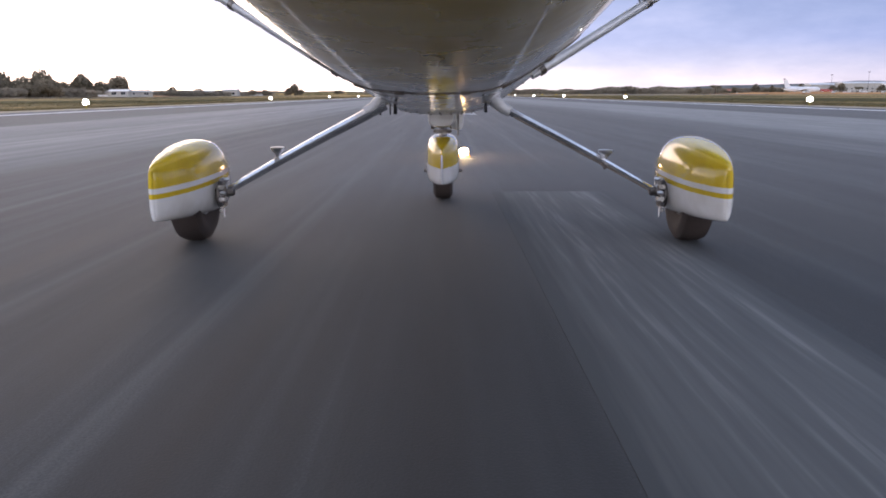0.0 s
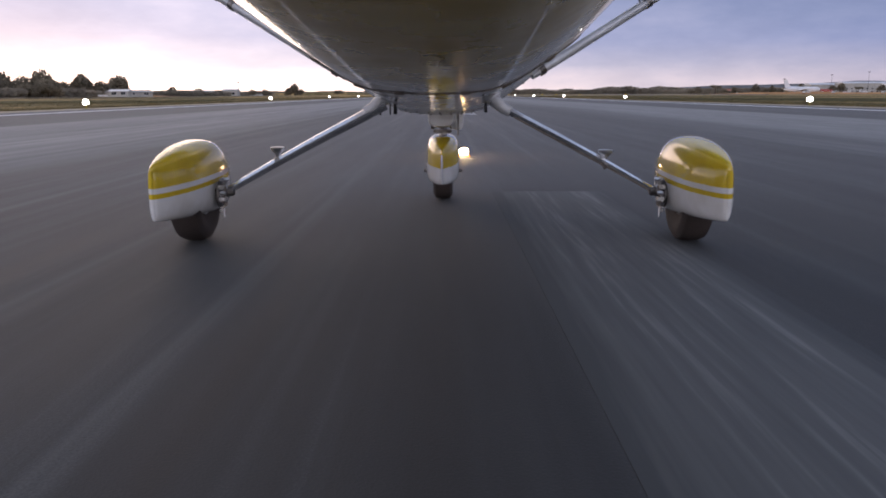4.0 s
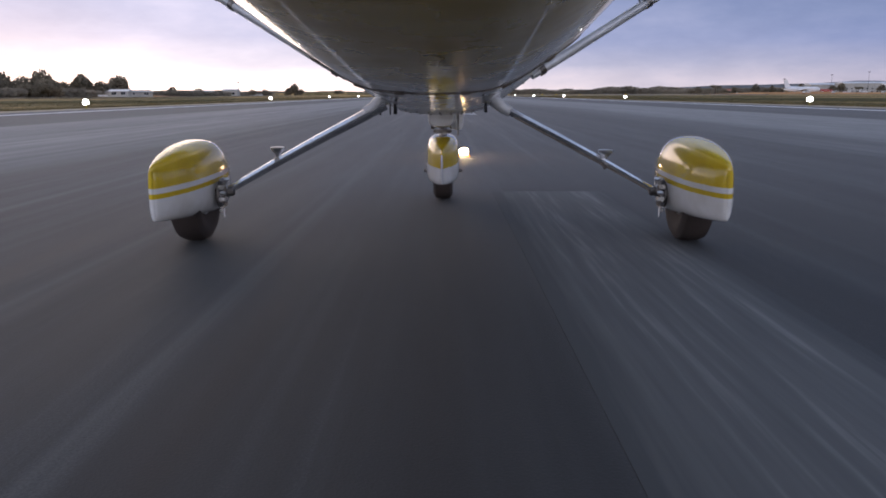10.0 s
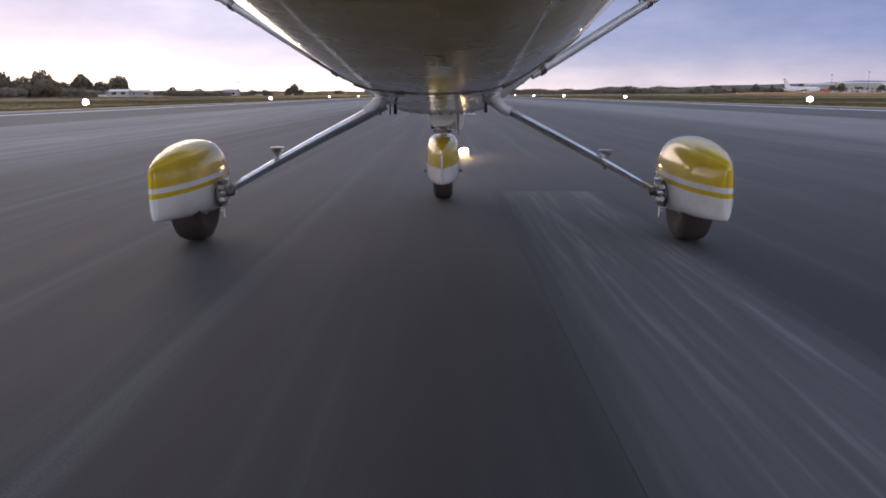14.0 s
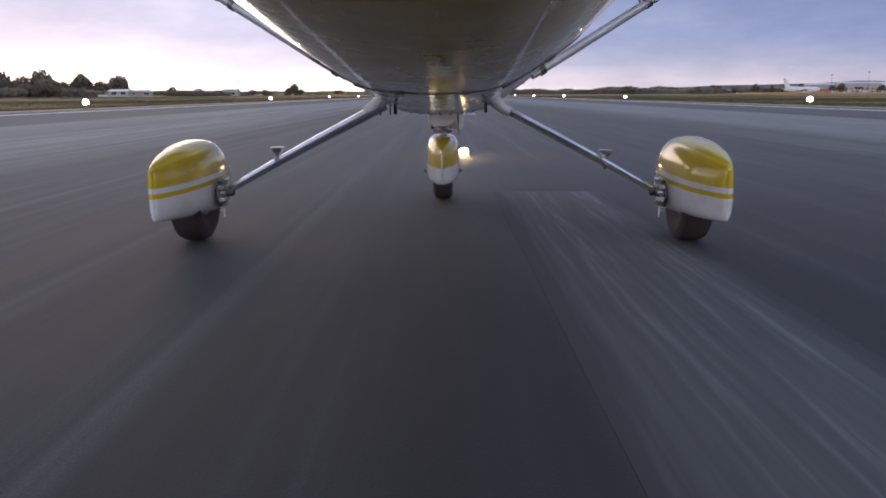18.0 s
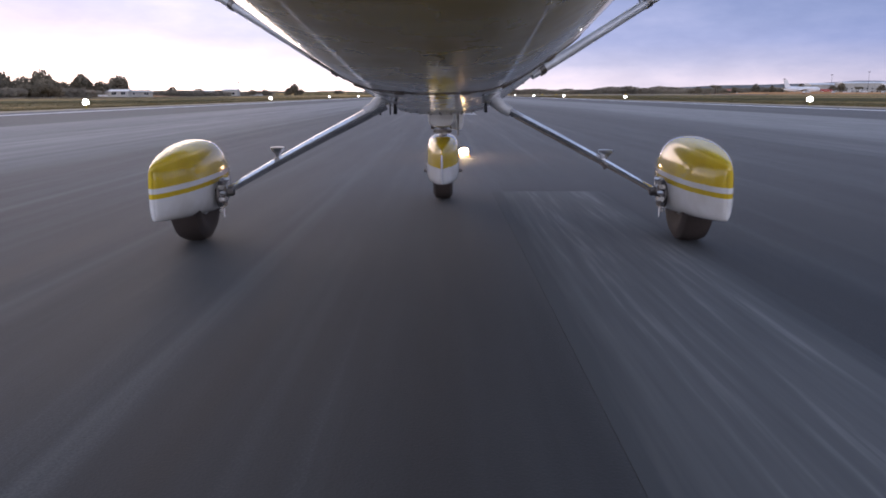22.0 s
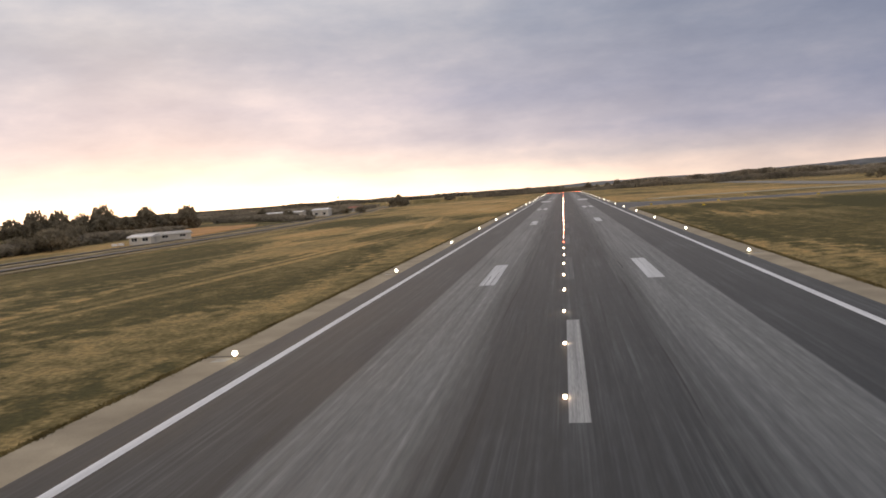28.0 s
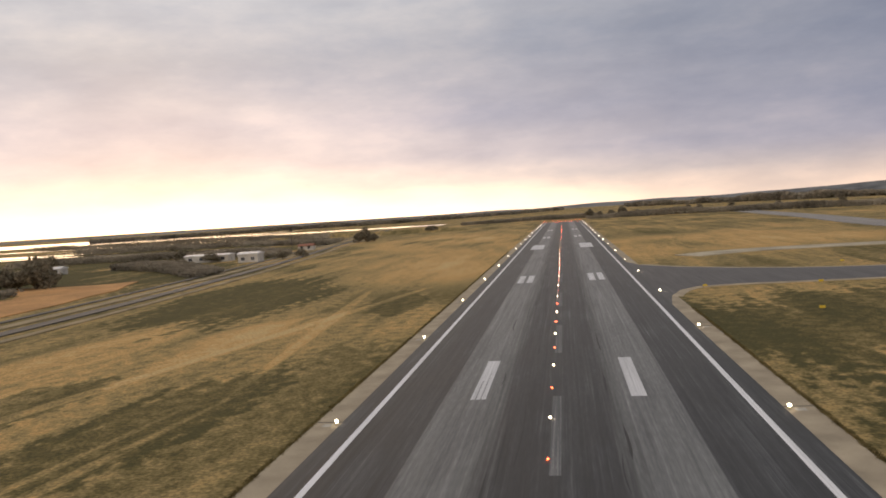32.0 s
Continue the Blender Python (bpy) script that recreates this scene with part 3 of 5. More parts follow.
def sheet(name, pts, mat, top, label, category):
    """A level patch of surfacing with a real edge, from its outline seen from above."""
    bm = bmesh.new()
    up = [bm.verts.new((x, y, top)) for x, y in pts]
    dn = [bm.verts.new((x, y, top - 0.3)) for x, y in pts]
    bm.faces.new(up)
    bm.faces.new(list(reversed(dn)))
    for i in range(len(pts)):
        j = (i + 1) % len(pts)
        bm.faces.new((up[i], dn[i], dn[j], up[j]))
    return tagged(new(name, finish(name, bm, mat, False)), label, category, kind="structure")


def lane(name, mid, width, mat, top, label, category):
    """A strip of one width along a line of points."""
    pts = smooth_rows(mid, 6)
    left, right = [], []
    for i, (x, y) in enumerate(pts):
        a, b = pts[max(i - 1, 0)], pts[min(i + 1, len(pts) - 1)]
        d = Vector((b[0] - a[0], b[1] - a[1])).normalized()
        left.append((x - d.y * width / 2, y + d.x * width / 2))
        right.append((x + d.y * width / 2, y - d.x * width / 2))
    bm = bmesh.new()
    rings(bm, [[Vector((*l, top)), Vector((*r, top)), Vector((*r, top - 0.3)), Vector((*l, top - 0.3))] for l, r in zip(left, right)])
    return tagged(new(name, finish(name, bm, mat, False)), label, category, kind="structure")


EDGE_R = LINE_R + 2.25
near = [(EDGE_R, BAR + 176), (EDGE_R + 1.6, BAR + 188), (EDGE_R + 4.5, BAR + 197), (EDGE_R + 9, BAR + 202.5), (EDGE_R + 18, BAR + 204), (60, BAR + 204), (100, BAR + 206), (160, BAR + 210), (420, BAR + 225)]
far = [(420, BAR + 248), (160, BAR + 233), (100, BAR + 228), (75, BAR + 227), (58, BAR + 231), (44, BAR + 239), (32, BAR + 249), (EDGE_R + 2.5, BAR + 262), (EDGE_R, BAR + 275)]
sheet("taxiway", near + far, M_TAXI, -0.006, "grey asphalt taxiway leaving the runway", "taxiway")
lane("pavement_taxiway_near", [(x + 0.6, y - 1.3) for x, y in near[1:]], 2.4, M_SHOULDER, -0.02, "pale concrete edge of the taxiway", "pavement")
lane("pavement_taxiway_far", [(x + 0.6, y + 1.3) for x, y in far[:-1]], 2.4, M_SHOULDER, -0.02, "pale concrete edge of the taxiway", "pavement")
lane("taxiway_parallel", [(150, BAR + 225), (152, BAR + 420), (168, BAR + 600), (185, BAR + 900), (190, BAR + 1100)], 20, M_TAXI_PALE, 0.22, "pale parallel taxiway across dry grass", "taxiway")
lane("ground_bare_strip", [(40, BAR + 287), (62, BAR + 298), (100, BAR + 300), (150, BAR + 296)], 12, M_PALE_SOIL, 0.16, "pale bare patch in golden grass", "bare ground")
ROAD = [(-96, BAR - 160), (-97, BAR + 60), (-99, BAR + 170), (-105, BAR + 260), (-118, BAR + 380), (-136, BAR + 500), (-165, BAR + 720), (-210, BAR + 1000)]
for nm, off, w, mt, lab in (("verge", 0.5, 2.2, M_DIRT, "pale dirt verge beside the road"), ("road", 8.0, 4.2, M_ROAD, "narrow asphalt road beyond the airfield grass"),
                            ("track", 15.5, 3.6, M_DIRT, "pale dirt track along the road"), ("lane", 22.5, 2.2, M_ROAD, "narrow grey service lane beside the track")):
    lane("ground_" + nm if nm != "road" else "road", [(x - off, y) for x, y in ROAD], w, mt, 0.2, lab, "road" if nm in ("road", "lane") else "track")

# ---- the aircraft ----
def aircraft():
    ac = thing("light_aircraft", (-0.044, 0, 0), "white and yellow high-wing light aircraft on fixed tricycle gear", "aircraft", rz=-1.10)
    # station, half width, keel and top height
    rows = [(-0.7, 0.62, 1.115, 1.62), (0.4, 0.64, 1.028, 1.70), (1.2, 0.645, 0.930, 1.78), (1.83, 0.64, 0.853, 1.85),
            (2.6, 0.635, 0.774, 1.92), (3.2, 0.63, 0.722, 1.98), (3.6, 0.615, 0.691, 2.0), (3.95, 0.60, 0.663, 2.0),
            (4.55, 0.575, 0.610, 2.0), (4.95, 0.54, 0.600, 1.7), (5.5, 0.48, 0.64, 1.42), (5.95, 0.40, 0.74, 1.30), (6.1, 0.30, 0.86, 1.18)]
    secs = smooth_rows(rows, 5)

    def section(y):
        for a, b in zip(secs, secs[1:]):
            if a[0] <= y <= b[0]:
                u = (y - a[0]) / (b[0] - a[0])
                return [p + (q - p) * u for p, q in zip(a, b)]
        return secs[-1]

    def loop_at(y, grow=0.0, sides=128):
        _, w, lo, hi = section(y)
        return hull_section(w + grow, lo - grow, hi + grow, y, sides)

    body = part("fuselage", rings(bmesh.new(), [loop_at(r[0]) for r in secs]), M_BELLY, ac, "glossy white belly, yellow towards the tail")

    def hoop(y, radius, grow, a0, a1):
        pts = loop_at(y, grow, 96)
        low = [p for k, p in enumerate(pts) if a0 <= k / 96 <= a1]
        return tube(bmesh.new(), low, radius, 8), low

    strap_bm, low = hoop(3.2, 0.0022, 0.0020, 0.50, 1.0)
    strap = part("belly_strap", strap_bm, M_STRAP, ac, "dark rubber strap drawn tight round the belly")
    for k in (3, 9, 15, 20, 28, 33, 39, 45):
        if k < len(low):
            a, b = low[k], low[min(k + 1, len(low) - 1)]
            d = (b - a).normalized() * 0.022
            part("strap_clip", tube(bmesh.new(), [a - d, a - d * 0.8, a + d * 0.8, a + d], [0.004, 0.007, 0.007, 0.004], 10), M_STRAP, strap)
    for y, r in ((4.45, 0.0022), (4.80, 0.0016)):
        seam, low2 = hoop(y, r, 0.001, 0.54, 0.96)
        seam_ob = part("panel_seam", seam, M_LEG, ac, "riveted lap seam across the belly")
        for k in range(2, len(low2) - 2, 2):
            bm = bmesh.new()
            bmesh.ops.create_icosphere(bm, subdivisions=1, radius=0.006, matrix=Matrix.Translation(low2[k] + Vector((0, -0.015, -0.001))))
            part("rivet", bm, M_DARKSTEEL, seam_ob)
    # stringer creases along the belly
    for s in (-1, 1):
        pts = []
        for y in np.linspace(2.95, 3.9, 10):
            lp = loop_at(float(y), 0.0005, 96)
            pts.append(lp[48 + 13] if s < 0 else lp[96 - 13])
        part("belly_seam", tube(bmesh.new(), pts, 0.0009, 6), M_WHITE, ac, "pale lap joint along the belly skin")
    # wing and struts
    wing = bmesh.new()
    prof = [(5.45, 0.02), (5.38, 0.10), (5.15, 0.16), (4.8, 0.18), (4.4, 0.14), (3.95, 0.03), (3.95, 0.0), (4.4, -0.02), (4.9, -0.03), (5.3, -0.03), (5.42, -0.01)]
    rings(wing, [[Vector((x, 4.7 + (y - 4.7) * s, 2.02 + abs(x) * 0.026 + z * s)) for y, z in prof] for x, s in ((-5.4, 0.75), (-2.6, 1), (0, 1), (2.6, 1), (5.4, 0.75))])
    part("wing", wing, M_WHITE, ac, "white high wing", True)
    for s in (-1, 1):
        a, b = Vector((s * 0.50, 4.25, 0.815)), Vector((s * 2.55, 4.62, 2.08))
        st = part("wing_strut", tube(bmesh.new(), [a, a.lerp(b, 0.06), a.lerp(b, 0.94), b], [0.034, 0.042, 0.042, 0.034], 18, 0.62), M_LEG, ac, "grey streamlined strut")
        for u in (0.02, 0.30, 0.345):
            p, q = a.lerp(b, u), a.lerp(b, u + 0.012)
            part("collar", tube(bmesh.new(), [p, q], 0.046, 18, 0.66), M_DARKSTEEL, st, "dark strut collar")
        if s > 0:
            p, q = a.lerp(b, 0.29) + Vector((-0.015, 0, 0.055)), a.lerp(b, 0.40) + Vector((-0.015, 0, 0.06))
            part("vent_tube", tube(bmesh.new(), [p + Vector((0.01, 0, -0.035)), p + Vector((-0.012, 0, 0.012)), p + Vector((0.03, 0, 0.0)), q], 0.006, 8), M_DARKSTEEL, st, "thin vent tube on the strut")
    # main legs, steps, wheels and fairings
    for s in (-1, 1):
        root, foot = Vector((s * 0.385, 3.97, 0.624)), Vector((s * 1.115, 3.86, 0.230))
        mid = root.lerp(foot, 0.5) + Vector((0, 0, 0.008))
        along = (foot - root).normalized()
        across = Vector((0, 1, 0)) - along * along.y
        across.normalize()
        over = across.cross(along) * (-1 if across.cross(along).z < 0 else 1)
        loops = []
        for u, a, b in ((-0.15, 0.030, 0.034), (0.0, 0.028, 0.031), (0.3, 0.025, 0.028), (0.6, 0.022, 0.024), (0.85, 0.019, 0.021), (1.06, 0.0175, 0.019)):
            a *= 1.0 if s < 0 else 0.7
            c = root + (foot - root) * u - over * (0.013 if s < 0 else 0.0) + Vector((0, 0, 0.008 * math.sin(math.pi * max(0, u))))
            loops.append([c + across * (b * p) + over * (a * q) for p, q in ((0.9, 0.5), (0.5, 1), (-0.2, 1), (-0.62, 0.86), (-1, 0.22), (-0.92, -0.2), (-0.45, -1), (0.5, -1), (0.9, -0.5))])
        leg = part("gear_leg", rings(bmesh.new(), loops), M_SPRING, ac, "pale grey tapered spring leg", False)
        cuff = [p - along * 0.045 for p in (root + Vector((-s * 0.11, 0.03, 0.105)), root + Vector((-s * 0.075, 0.02, 0.062)), root + Vector((-s * 0.035, 0.005, 0.026)), root + Vector((-s * 0.008, 0, 0.002)), root + (foot - root) * 0.035)]
        part("root_cuff", tube(bmesh.new(), cuff, [0.046, 0.043, 0.038, 0.034, 0.031], 20, 0.85), M_LEG, leg, "grey fairing cuff at the leg root")
        at = root.lerp(foot, 0.63 if s > 0 else 0.585)
        step = part("step", lathe(bmesh.new(), [(0.012, 0.0), (0.011, 0.022), (0.016, 0.032), (0.029, 0.041), (0.035, 0.050), (0.036, 0.060), (0.032, 0.063), (0.0, 0.060)], "z", 20, at + Vector((0, 0, 0.005))),
                    M_STEEL, leg, "small round step plate on a stalk")
        part("clamp", tube(bmesh.new(), [at - (foot - root).normalized() * 0.014, at + (foot - root).normalized() * 0.014], 0.024, 16, 0.76), M_DARKSTEEL, step, "dark clamp round the leg")
        part("stalk_nut", lathe(bmesh.new(), [(0.006, -0.030), (0.008, -0.028), (0.008, -0.022), (0.006, -0.02), (0.006, 0.0)], "z", 8, at), M_DARKSTEEL, step)
        # wheel fairing: rounded teardrop with an open slot for the tyre
        cx = 1.252 if s > 0 else -1.217
        prof2 = [(3.32, 0.012, 0.178, 0.395), (3.335, 0.026, 0.170, 0.412), (3.40, 0.056, 0.162, 0.434), (3.53, 0.094, 0.151, 0.466), (3.68, 0.112, 0.140, 0.492), (3.84, 0.116, 0.130, 0.503),
                 (3.98, 0.110, 0.124, 0.486), (4.09, 0.095, 0.130, 0.438), (4.18, 0.070, 0.155, 0.385), (4.24, 0.036, 0.20, 0.32), (4.255, 0.012, 0.235, 0.285)]
        # the tails of the two fairings stand a little outward
        toe = Matrix.Translation((cx, 3.81, 0)) @ Matrix.Rotation(radians(s * 2.2), 4, "Z")
        loops = []
        for y, w, lo, hi in smooth_rows(prof2, 4):
            w, hi = (w, hi + 0.011) if s > 0 else (w * 0.90, hi)
            loops.append([toe @ (p - Vector((0, 3.81, 0))) for p in oval(max(w, 0.006), lo, hi, 3.0, y, 40, mid=lo + (hi - lo) * 0.42)])
        spat = part("wheel_fairing", rings(bmesh.new(), loops), M_SPAT, ac, "glossy yellow fairing with a white stripe and white lower half")
        part("trailing_edge", tube(bmesh.new(), [toe @ Vector((0, -0.488, z)) for z in (0.182, 0.30, 0.395)], 0.009, 8), M_SPAT, spat)
        wheel = part("wheel", lathe(bmesh.new(), [(0.0, -0.05), (0.07, -0.055), (0.085, -0.03), (0.085, 0.03), (0.07, 0.055), (0.0, 0.05)], "x", 28, (cx, 3.81, 0.205)), M_STEEL, ac, "metal main wheel")
        tyre = [(0.085, -0.05), (0.13, -0.070), (0.17, -0.074), (0.193, -0.060), (0.203, -0.033), (0.205, 0.0), (0.203, 0.033), (0.193, 0.060), (0.17, 0.074), (0.13, 0.070), (0.085, 0.05)]
        part("tyre", lathe(bmesh.new(), tyre, "x", 56, (cx, 3.81, 0.205)), M_RUBBER, wheel, "worn black rubber tyre")
        inner = cx - s * 0.112
        brake = part("brake_disc", lathe(bmesh.new(), [(0.02, -0.010), (0.064, -0.008), (0.067, 0.0), (0.064, 0.008), (0.02, 0.010)], "x", 24, (inner - s * 0.012, 3.84, 0.225)), M_DARKSTEEL, wheel, "rusty brake disc")
        bm = bmesh.new()
        box(bm, (inner - s * 0.035 - 0.018, 3.77, 0.245), (inner - s * 0.035 + 0.018, 3.83, 0.30), 0.008)
        box(bm, (inner - s * 0.025 - 0.016, 3.79, 0.165), (inner - s * 0.025 + 0.016, 3.85, 0.215), 0.008)
        part("brake_caliper", bm, M_DARKSTEEL, wheel, "grimy brake caliper")
        part("axle_hub", lathe(bmesh.new(), [(0.034, -0.02), (0.036, 0.0), (0.024, 0.012), (0.022, 0.035), (0.014, 0.04)], "x", 16, (inner - s * 0.035, 3.86, 0.24)) if s < 0 else
             lathe(bmesh.new(), [(0.014, -0.04), (0.022, -0.035), (0.024, -0.012), (0.036, 0.0), (0.034, 0.02)], "x", 16, (inner - s * 0.035, 3.86, 0.24)), M_DARKSTEEL, wheel)
        for dy, dz in ((-0.05, 0.045), (-0.05, -0.035), (-0.085, 0.01), (0.0, 0.085)):
            part("bolt", lathe(bmesh.new(), [(0.009, -0.014), (0.011, -0.01), (0.011, 0.01), (0.007, 0.014)], "x", 6, (inner - s * 0.045, 3.83 + dy * 0.8, 0.235 + dz * 0.8)), M_STEEL, wheel, "bright bolt head")
        plate = bmesh.new()
        box(plate, (inner - s * 0.030 - 0.006, 3.775, 0.165), (inner - s * 0.030 + 0.006, 3.845, 0.315), 0.004)
        bracket = part("torque_plate", plate, M_BRACKET, wheel, "pale scuffed torque plate")
        # solid dark discs stand for the shade inside the plate's holes
        for dz in (0.185, 0.215, 0.258, 0.292):
            part("hole_disc", lathe(bmesh.new(), [(0.0, -0.004), (0.011, -0.004), (0.012, 0.0), (0.011, 0.004), (0.0, 0.004)], "y", 12, (inner - s * 0.030, 3.772, dz)), M_DARK, wheel, "dark disc for the shade of a hole in the plate")
        for z0, z1, dx in ((0.262, 0.282, 0.052), (0.205, 0.222, 0.058), (0.150, 0.162, 0.040)):
            tab = bmesh.new()
            box(tab, (min(inner - s * 0.024, inner - s * dx), 3.752, z0), (max(inner - s * 0.024, inner - s * dx), 3.80, z1), 0.003)
            part("bracket_tab", tab, M_BRACKET, wheel, "bent pale metal tab")
        part("bleed_screw", tube(bmesh.new(), [(inner - s * 0.045, 3.76, 0.17), (inner - s * 0.048, 3.755, 0.125)], [0.006, 0.004], 8), M_STEEL, wheel)
        hose = [(foot.x + s * 0.01, 3.82, 0.246), (inner - s * 0.05, 3.78, 0.275), (inner - s * 0.05, 3.76, 0.23), (inner - s * 0.035, 3.78, 0.19)]
        part("brake_hose", tube(bmesh.new(), smooth_rows(hose, 5), 0.0055, 8), M_STRAP, wheel, "black brake hose")
        line = [tuple(root.lerp(foot, u) + Vector((0, -0.020 + 0.006 * u, -0.017 + 0.005 * u))) for u in (0.0, 0.3, 0.6, 0.95)]
        part("brake_line", tube(bmesh.new(), smooth_rows(line, 3), 0.004, 6), M_STRAP, leg)
    # nose gear
    loops = []
    for y, w, lo, hi in smooth_rows([(4.93, 0.006, 0.150, 0.355), (4.96, 0.018, 0.145, 0.375), (5.05, 0.066, 0.134, 0.41), (5.2, 0.104, 0.126, 0.435), (5.4, 0.114, 0.114, 0.45),
                                     (5.6, 0.105, 0.12, 0.43), (5.75, 0.08, 0.14, 0.40), (5.85, 0.04, 0.19, 0.34), (5.88, 0.012, 0.23, 0.30)], 4):
        loops.append(oval(max(w, 0.006), lo, hi, 3.8, y, 36, mid=lo + (hi - lo) * 0.4))
    nose = part("nose_fairing", rings(bmesh.new(), loops), M_NOSE_SPAT, ac, "yellow over white nose wheel fairing with a sharp tail edge")
    part("tail_edge", tube(bmesh.new(), [(0, 4.934, 0.156), (0, 4.926, 0.25), (0, 4.936, 0.345)], 0.006, 6), M_LEG, nose)
    for s in (-1, 1):
        part("axle_bolt", lathe(bmesh.new(), [(0.012, -0.015), (0.014, 0.0), (0.012, 0.015)], "x", 8, (s * 0.118, 5.36, 0.20)), M_DARKSTEEL, nose, "dark axle bolt")
    nwheel = part("nose_wheel", lathe(bmesh.new(), [(0.0, -0.04), (0.06, -0.045), (0.07, 0.0), (0.06, 0.045), (0.0, 0.04)], "x", 24, (0, 5.38, 0.18)), M_STEEL, ac, "small metal nose wheel")
    part("tyre", lathe(bmesh.new(), [(0.07, -0.04), (0.11, -0.062), (0.15, -0.066), (0.172, -0.05), (0.18, -0.02), (0.18, 0.02), (0.172, 0.05), (0.15, 0.066), (0.11, 0.062), (0.07, 0.04)], "x", 48, (0, 5.38, 0.18)), M_RUBBER, nwheel, "black nose tyre")
    leg = part("nose_leg", tube(bmesh.new(), [(0, 5.36, 0.40), (0, 5.33, 0.52), (0, 5.30, 0.72)], [0.030, 0.032, 0.036], 16), M_STEEL, ac, "chrome nose oleo")
    for z, w in ((0.475, 0.062), (0.515, 0.070)):
        bm = bmesh.new()
        box(bm, (-w, 5.22, z - 0.011), (w, 5.34, z + 0.011), 0.005)
        part("torque_link", bm, M_DARKSTEEL, leg, "dark torque link plate")
    for s in (-1, 1):
        part("steering_rod", tube(bmesh.new(), [(s * 0.055, 5.24, 0.50), (s * 0.058, 5.1, 0.56), (s * 0.10, 4.95, 0.62)], 0.007, 8), M_DARKSTEEL, leg)
        part("link_bolt", lathe(bmesh.new(), [(0.013, -0.012), (0.015, 0.0), (0.013, 0.012)], "x", 8, (s * 0.066, 5.23, 0.505)), M_DARKSTEEL, leg)
    bm = bmesh.new()
    rings(bm, [oval(w, lo, hi, 3.2, y, 28) for y, w, lo, hi in ((4.86, 0.074, 0.525, 0.66), (4.90, 0.086, 0.515, 0.66), (5.1, 0.092, 0.52, 0.66), (5.4, 0.09, 0.56, 0.70), (5.6, 0.07, 0.60, 0.70))])
    part("cowl_outlet", bm, M_WHITE, ac, "white outlet scoop under the cowling")
    part("exhaust_pipe", lathe(bmesh.new(), [(0.018, -0.13), (0.020, -0.148), (0.030, -0.146), (0.036, -0.13), (0.039, -0.10), (0.040, 0.05), (0.034, 0.06)], "z", 20, (0.098, 5.0, 0.645)), M_WHITE, ac, "pale stained exhaust pipe")
    part("drain_pipe", tube(bmesh.new(), [(0.105, 4.9, 0.60), (0.105, 4.89, 0.46)], 0.006, 8), M_DARKSTEEL, ac, "thin drain pipe")
    for x, y, h, w, z in ((-0.30, 4.05, 0.05, 0.007, 0.640), (-0.222, 4.05, 0.035, 0.013, 0.637), (0.248, 4.05, 0.030, 0.012, 0.642), (-0.255, 4.12, 0.04, 0.005, 0.634)):
        part("belly_drain", lathe(bmesh.new(), [(w * 0.6, -h * 0.5), (w * 0.8, -h * 0.4), (w * 0.6, 0.05)], "z", 10, (x, y, z)), M_DARK, ac, "small dark drain under the belly")
    return ac


aircraft()


# ---- runway lights ----
def centreline_light(y, lens, look_of, size=1.0):
    ob = thing("centreline_light", (MID - 0.55, y, 0.0), "lit inset runway light in an iron ring", "runway light", "centreline lights")
    part("ring", lathe(bmesh.new(), [(0.15, -0.01), (0.15, 0.004), (0.125, 0.012), (0.10, 0.013), (0.10, -0.01)], "z", 24), M_CAST, ob)
    # added emissive ring that stands for the orange halo round the lamp
    part("halo_rim", lathe(bmesh.new(), [(0.05, 0.0), (0.066, 0.008), (0.070, 0.016), (0.062, 0.024), (0.045, 0.028)], "z", 24), M_LAMP_HALO, ob, "orange glowing rim standing for the lamp's halo")
    # lens raised and rounded past an inset lamp, to show its round glare
    part("lens", lathe(bmesh.new(), [(r * size, h * size) for r, h in ((0.03, 0.0), (0.032, 0.018), (0.046, 0.030), (0.055, 0.050), (0.055, 0.066), (0.046, 0.088), (0.030, 0.104), (0.012, 0.110), (0.0, 0.111))], "z", 20), lens, ob, look_of)
    return ob


LIGHT_X, LIGHT_Y, LIGHT_GAP = MID - 0.55, 9.0, 11.1
amber_light = centreline_light(LIGHT_Y, M_LAMP_AMBER, "glowing amber lens")
white_light = centreline_light(LIGHT_Y + LIGHT_GAP * 3, M_LAMP_WARM, "glowing warm white lens", 1.4)
red_light = centreline_light(LIGHT_Y + LIGHT_GAP * 18, M_LAMP_RED, "glowing red lens", 1.3)
for k in (1, 2):
    copy_thing(amber_light, pose(LIGHT_X, LIGHT_Y + LIGHT_GAP * k, 0))
for k in range(4, 78):
    red = k >= 18 and (k % 2 == 0 or k > 60)
    if k != 18:
        copy_thing(red_light if red else white_light, pose(LIGHT_X, LIGHT_Y + LIGHT_GAP * k, 0))


def edge_light():
    ob = thing("runway_edge_light", (0, 0, 0), "lit white edge light on a short yellow stem", "runway light", "runway edge lights")
    part("base", lathe(bmesh.new(), [(0.16, -0.05), (0.16, 0.01), (0.13, 0.02), (0.03, 0.025)], "z", 20), M_CAST, ob)
    part("stem", lathe(bmesh.new(), [(0.03, 0.02), (0.03, 0.20), (0.06, 0.22), (0.09, 0.25), (0.10, 0.27)], "z", 16), M_FIXTURE, ob)
    part("globe", lathe(bmesh.new(), [(0.10, 0.26), (0.14, 0.285), (0.162, 0.33), (0.168, 0.39), (0.145, 0.46), (0.10, 0.51), (0.05, 0.535), (0.0, 0.54)], "z", 20), M_LAMP_WHITE, ob, "glowing white globe")
    return ob


